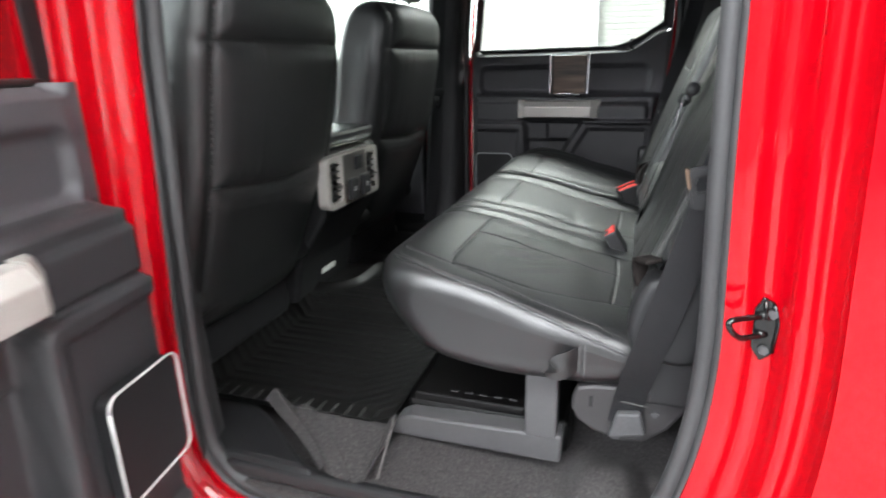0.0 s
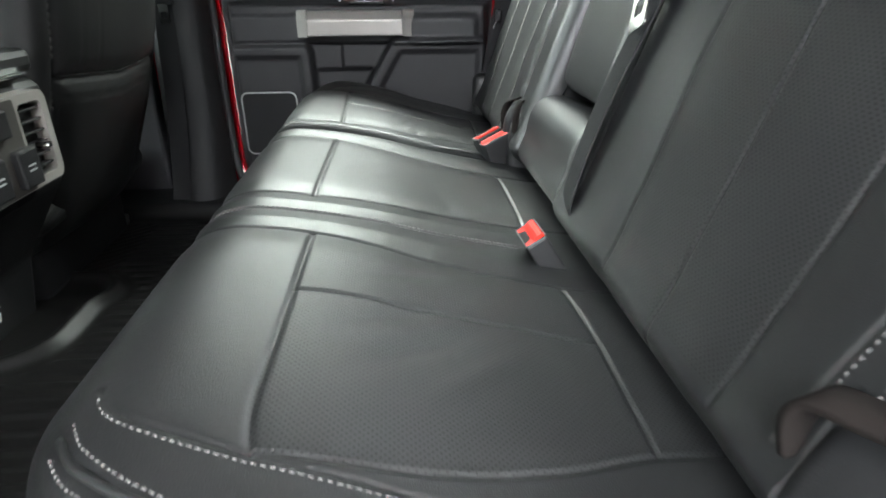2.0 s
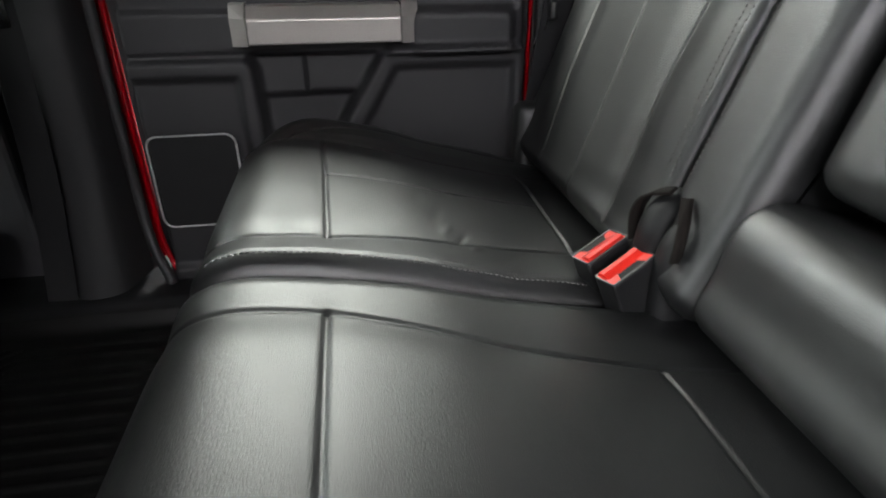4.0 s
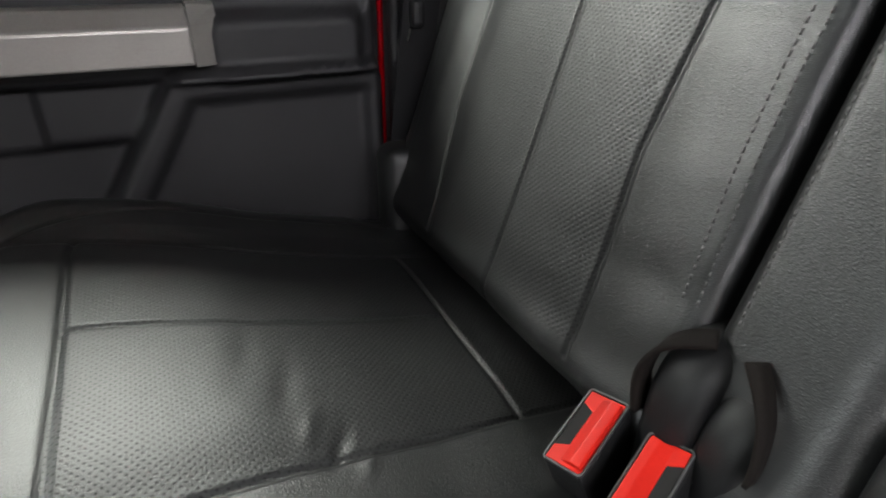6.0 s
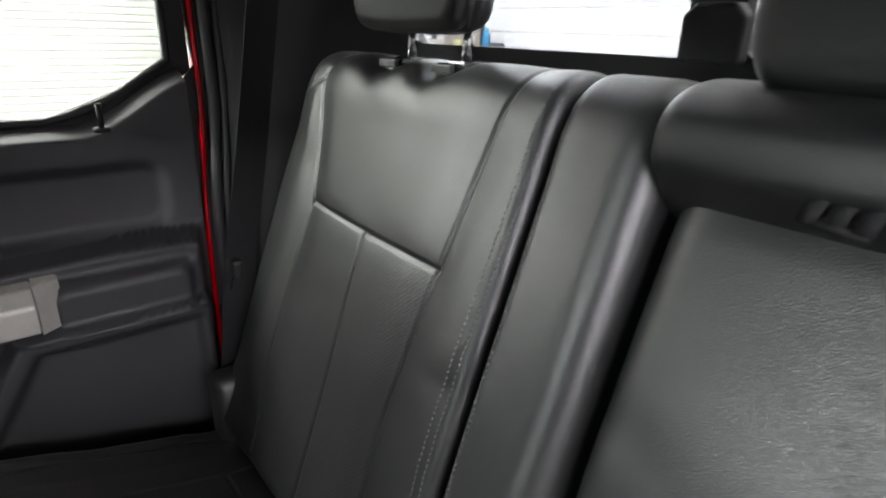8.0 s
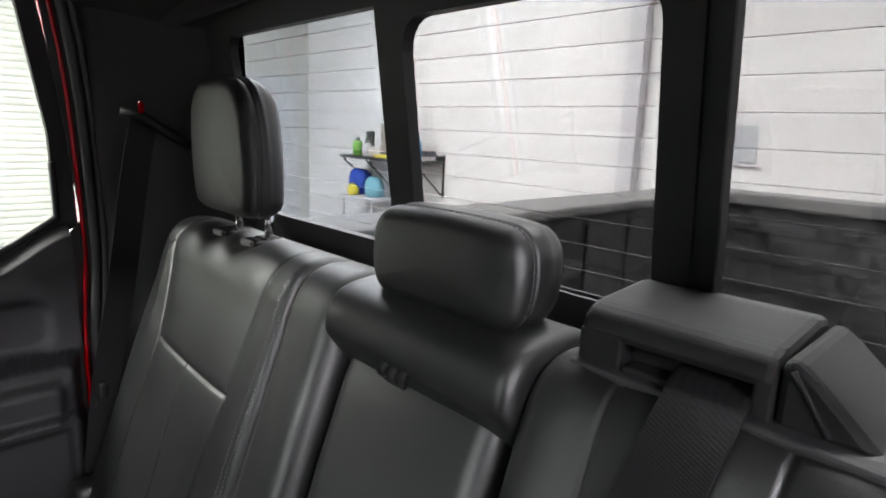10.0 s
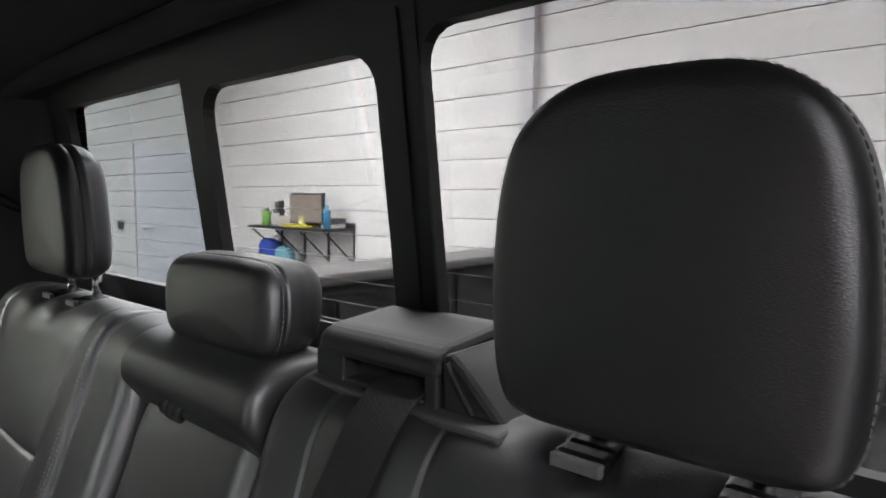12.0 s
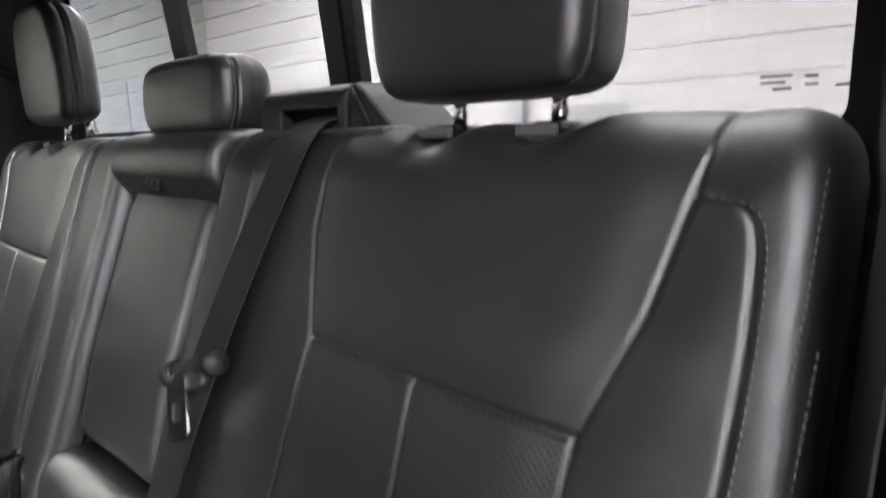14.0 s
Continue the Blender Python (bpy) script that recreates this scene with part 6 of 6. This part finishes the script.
# ---- truck bed ----
bed = thing("truck_bed", "empty pickup bed with dusty black liner and tailgate", "truck bed")
part("bed_floor", box(0.90, 2.72, 0.0, 1.40, 0.24, 0.30, 0.005), BED_LINER, bed, "black ribbed bed floor")
for k in range(12):
    part("floor_rib", box(0.92, 2.68, 0.16 + k * 0.103, 0.205 + k * 0.103, 0.300, 0.312, 0.004), BED_LINER, bed)
for side in (0, 1):
    ym = lambda y: y if side else 2 * CAB_Y - y - 0.17
    ys = sorted((ym(1.285), ym(1.36)))
    wall = part("side_wall", box(0.92, 2.66, ys[0], ys[1], 0.25, 0.815, 0.01), BED_LINER, bed, "black lined bed side")
    ys = sorted((ym(1.255), ym(1.44)))
    part("rail_cap", prism([(0.90, 0.812), (2.70, 0.812), (2.70, 0.842), (0.90, 0.842)], 1, ys[0], ys[1], 0.008), CAP_GREY, bed, "mottled grey bed rail cap")
    ys = sorted((ym(1.38), ym(1.62)))
    part("outer_side", box(0.82, 2.72, ys[0], ys[1], -0.25, 0.808, 0.02), RED_PAINT, bed, "red bed side")
    for k in range(7):
        ys = sorted((ym(1.272), ym(1.288)))
        part("wall_rib", box(1.02 + k * 0.24, 1.12 + k * 0.24, ys[0], ys[1], 0.31, 0.78, 0.006), BED_LINER, bed)
tg = part("tailgate", box(2.70, 2.78, -0.03, 1.38, 0.26, 0.835, 0.012), BED_LINER, bed, "black lined tailgate")
part("top_cap", box(2.680, 2.80, -0.04, 1.39, 0.790, 0.843, 0.010), CAP_GREY, tg, "black tailgate cap")
for k in range(4):
    part("panel_rib", box(2.696, 2.704, 0.05, 1.32, 0.36 + 0.11 * k, 0.40 + 0.11 * k, 0.003), BED_LINER, tg)
for y in (-0.025, 1.272):
    part("edge_strip", box(2.672, 2.698, y, y + 0.008, 0.27, 0.826, 0.002), RED_PAINT, tg, "red painted gap edge")
part("outer_skin", box(2.781, 2.84, -0.15, 1.51, -0.2, 0.82, 0.015), RED_PAINT, bed, "red tailgate skin")
part("front_wall", box(0.84, 0.91, -0.05, 1.42, 0.24, 0.80, 0.01), BED_LINER, bed, "black lined bed front")

# ---- workshop ----
G = -0.48


def slab(name, x0, x1, y0, y1, z0, z1, material, label, category):
    ob = part(name, box(x0, x1, y0, y1, z0, z1), material)
    return tagged(ob, label, category, kind="structure")


slab("ground", -14.4, 5.2, -6.8, 8.6, G - 0.2, G, CONCRETE, "grey sealed concrete workshop floor", "floor")
slab("wall_rear", 4.9, 5.1, -6.6, 8.4, G, 3.42, WALL_PAINT, "plain white painted workshop wall", "wall")
# the front and left walls are unseen, added dark to hold back bounce light
slab("wall_front", -14.3, -14.1, -6.6, 8.4, G, 3.42, GREY_WALL, "unseen plain workshop wall, dark grey to cut bounce light and reflections", "wall")
slab("wall_right", -14.1, 4.9, 8.2, 8.4, G, 3.42, PALE_WALL, "pale greenish white painted workshop wall", "wall")
slab("wall_left", -14.1, 4.9, -6.6, -6.4, G, 3.42, GREY_WALL, "unseen plain workshop wall, dark grey to cut bounce light and reflections", "wall")
slab("ceiling", -14.3, 5.1, -6.6, 8.4, 3.42, 3.6, CEIL_PAINT, "grey painted workshop ceiling", "ceiling")
LAMP = glow("lamp_diffuser", (1.0, 0.98, 0.95), 3.0)
for lx, ly, watts in LAMPS:
    cl = thing("unseen_ceiling_lamp", "unseen flat white ceiling light with frosted diffuser, placed to light the cab", "ceiling light", "ceiling lights")
    ax, ay = 1.27, 0.77
    part("housing", box(lx - ax - 0.05, lx + ax + 0.05, ly - ay - 0.05, ly + ay + 0.05, 3.385, 3.42, 0.005), CEIL_PAINT, cl)
    part("diffuser", box(lx - ax, lx + ax, ly - ay, ly + ay, 3.372, 3.386, 0.003), LAMP, cl, "glowing diffuser")
dr = tagged(part("door_1", box(3.72, 4.70, 8.15, 8.195, G, 1.70, 0.004), DOOR_PAINT), "pale grey flush door in the white wall", "door", kind="structure")
part("door_handle", tube([(3.80, 8.15, 0.60), (3.80, 8.10, 0.60), (3.92, 8.10, 0.60)], 0.012), STEEL, dr, "dark lever handle")
tagged(part("wall_switch", box(3.50, 3.57, 8.17, 8.197, 0.60, 0.72, 0.006), BLACK_METAL), "small dark switch box on the white wall", "wall switch")
pp = thing("wall_pipe", "grey square downpipe on the white wall", "pipe")
part("pipe", box(4.80, 4.896, 2.82, 2.97, G, 3.40, 0.01), PIPE_PAINT, pp)
wp = thing("wall_panel", "pale grey access panel on the white wall", "wall panel")
part("panel", box(4.885, 4.897, 1.90, 2.46, 0.885, 1.155, 0.004), DOOR_PAINT, wp)
part("sill", box(4.86, 4.897, 1.86, 2.50, 0.855, 0.872, 0.003), PIPE_PAINT, wp)

desk = thing("wall_desk", "dark grey wall-mounted desk on steel brackets", "desk")
part("desktop", box(4.40, 4.895, 5.19, 6.62, 0.655, 0.690, 0.004), BLACK_METAL, desk, "dark grey desktop")
part("back_edge", box(4.875, 4.896, 5.19, 6.62, 0.690, 0.74, 0.003), BLACK_METAL, desk)
for y in (5.21, 5.66, 6.12, 6.60):
    part("bracket", join_bm(tube([(4.885, y, 0.655), (4.885, y, 0.26)], 0.014, 6), tube([(4.885, y, 0.27), (4.45, y, 0.65)], 0.010, 6)), BLACK_METAL, desk, "black steel bracket")
mon = thing("monitor", "computer monitor with a pale brownish screen on the desk", "monitor")
m_bm = box(4.48, 4.52, 5.27, 5.87, 0.735, 1.085, 0.006)
part("casing", m_bm, BLACK_METAL, mon, "black casing")
part("screen", box(4.475, 4.479, 5.29, 5.85, 0.755, 1.065), glow("screen_glow", (0.42, 0.35, 0.29), 1.0), mon, "dim brownish screen")
part("stand", box(4.521, 4.58, 5.51, 5.63, 0.69, 0.85, 0.01), BLACK_METAL, mon, "black stand")


def bottle(x, y, z, r, h, col, capcol, label):
    b = thing("bottle", label, "bottle", "bottles on the desk")
    part("body", tube([(x, y, z), (x, y, z + h * 0.68), (x, y, z + h * 0.78)], r, 10), surface("bottle_plastic", col, col, (0.3, 0.4)), b, "", True)
    part("cap", tube([(x, y, z + h * 0.78), (x, y, z + h)], r * 0.5, 8), surface("cap_plastic", capcol, capcol, (0.3, 0.4)), b, "", True)


bottle(4.48, 5.20, 0.69, 0.045, 0.26, (0.05, 0.25, 0.45), (0.10, 0.45, 0.60), "blue spray bottle standing on the desk")
bottle(4.50, 6.36, 0.69, 0.06, 0.22, (0.25, 0.55, 0.12), (0.12, 0.12, 0.12), "green spray bottle standing on the desk")
bottle(4.50, 6.18, 0.69, 0.05, 0.20, (0.6, 0.6, 0.6), (0.12, 0.12, 0.12), "white spray bottle standing on the desk")


def small_box(name, x, y, z, s, col, label, cat):
    ob = part(name, box(x - s[0] / 2, x + s[0] / 2, y - s[1] / 2, y + s[1] / 2, z, z + s[2], 0.005), surface(name + "_stuff", col, [c * 1.15 for c in col], (0.5, 0.7)))
    tagged(ob, label, cat)


small_box("cloth", 4.52, 5.72, 0.69, (0.20, 0.42, 0.03), (0.60, 0.52, 0.05), "yellow cloth lying on the desk", "cloth")
small_box("carton", 4.60, 6.05, 0.69, (0.2, 0.28, 0.12), (0.5, 0.46, 0.42), "small pale carton on the desk", "box")
small_box("pen_pot", 4.62, 6.26, 0.69, (0.08, 0.08, 0.30), (0.04, 0.04, 0.04), "black pot of pens on the desk", "pen pot")
small_box("note_pad", 4.46, 5.62, 0.69, (0.02, 0.10, 0.13), (0.60, 0.58, 0.25), "pale yellow note pad on the desk", "note pad")
small_box("telephone", 4.70, 5.36, 0.69, (0.22, 0.20, 0.11), (0.06, 0.06, 0.07), "dark telephone on the desk", "telephone")
small_box("paper_pack", 4.62, 5.26, 0.69, (0.25, 0.12, 0.04), (0.6, 0.6, 0.6), "white paper pack on the desk", "paper")


def cloth_pile(x, y, z, r, col, label):
    bm = bmesh.new()
    bmesh.ops.create_icosphere(bm, subdivisions=3, radius=r)
    for v in bm.verts:
        v.co *= 1 + 0.25 * noise.noise(v.co * 7 + Vector((x, y, z)))
        v.co.z *= 1.1
        v.co += Vector((x, y, z))
    ob = part("bag", bm, surface("bag_cloth", col, [c * 1.2 for c in col], (0.7, 0.9)), None, "", True)
    tagged(ob, label, "bag", "bags under the desk")


cart = thing("trolley", "pale grey utility trolley below the desk", "trolley")
part("top", box(4.40, 4.85, 5.95, 6.60, 0.15, 0.19, 0.01), PIPE_PAINT, cart)
for tx in (4.43, 4.82):
    for ty in (5.98, 6.57):
        part("leg", box(tx - 0.015, tx + 0.015, ty - 0.015, ty + 0.015, G, 0.15), PIPE_PAINT, cart)
cloth_pile(4.60, 6.45, 0.36, 0.15, (0.02, 0.06, 0.35), "dark blue cloth bag on the trolley")
cloth_pile(4.58, 6.12, 0.30, 0.13, (0.15, 0.35, 0.42), "pale blue bag on the trolley")
cloth_pile(4.45, 6.38, 0.26, 0.08, (0.55, 0.48, 0.05), "yellow cloth on the trolley")

# roller shutter in the wall beyond the far door
shutter = thing("roller_shutter", "closed white roller shutter with horizontal slats in the wall", "roller shutter")
for x in (-0.23, 2.95):
    part("guide_rail", box(x - 0.04, x + 0.04, 8.10, 8.197, G, 2.56, 0.006), PIPE_PAINT, shutter, "grey guide rail")
part("hood", box(-0.27, 2.99, 8.02, 8.196, 2.56, 2.86, 0.03), SHUTTER, shutter, "white shutter hood")
slat = part("slat", prism([(8.196, 0.0), (8.1865, 0.0005), (8.1835, 0.016), (8.182, 0.038), (8.1835, 0.060), (8.1865, 0.0755), (8.196, 0.076)], 0, -0.19, 2.91), SHUTTER, shutter, "", True)
for k in range(40):
    sl = slat if k == 0 else new("slat", slat.data)
    sl.parent = shutter
    sl.location = (0, 0, G + 0.076 * k)
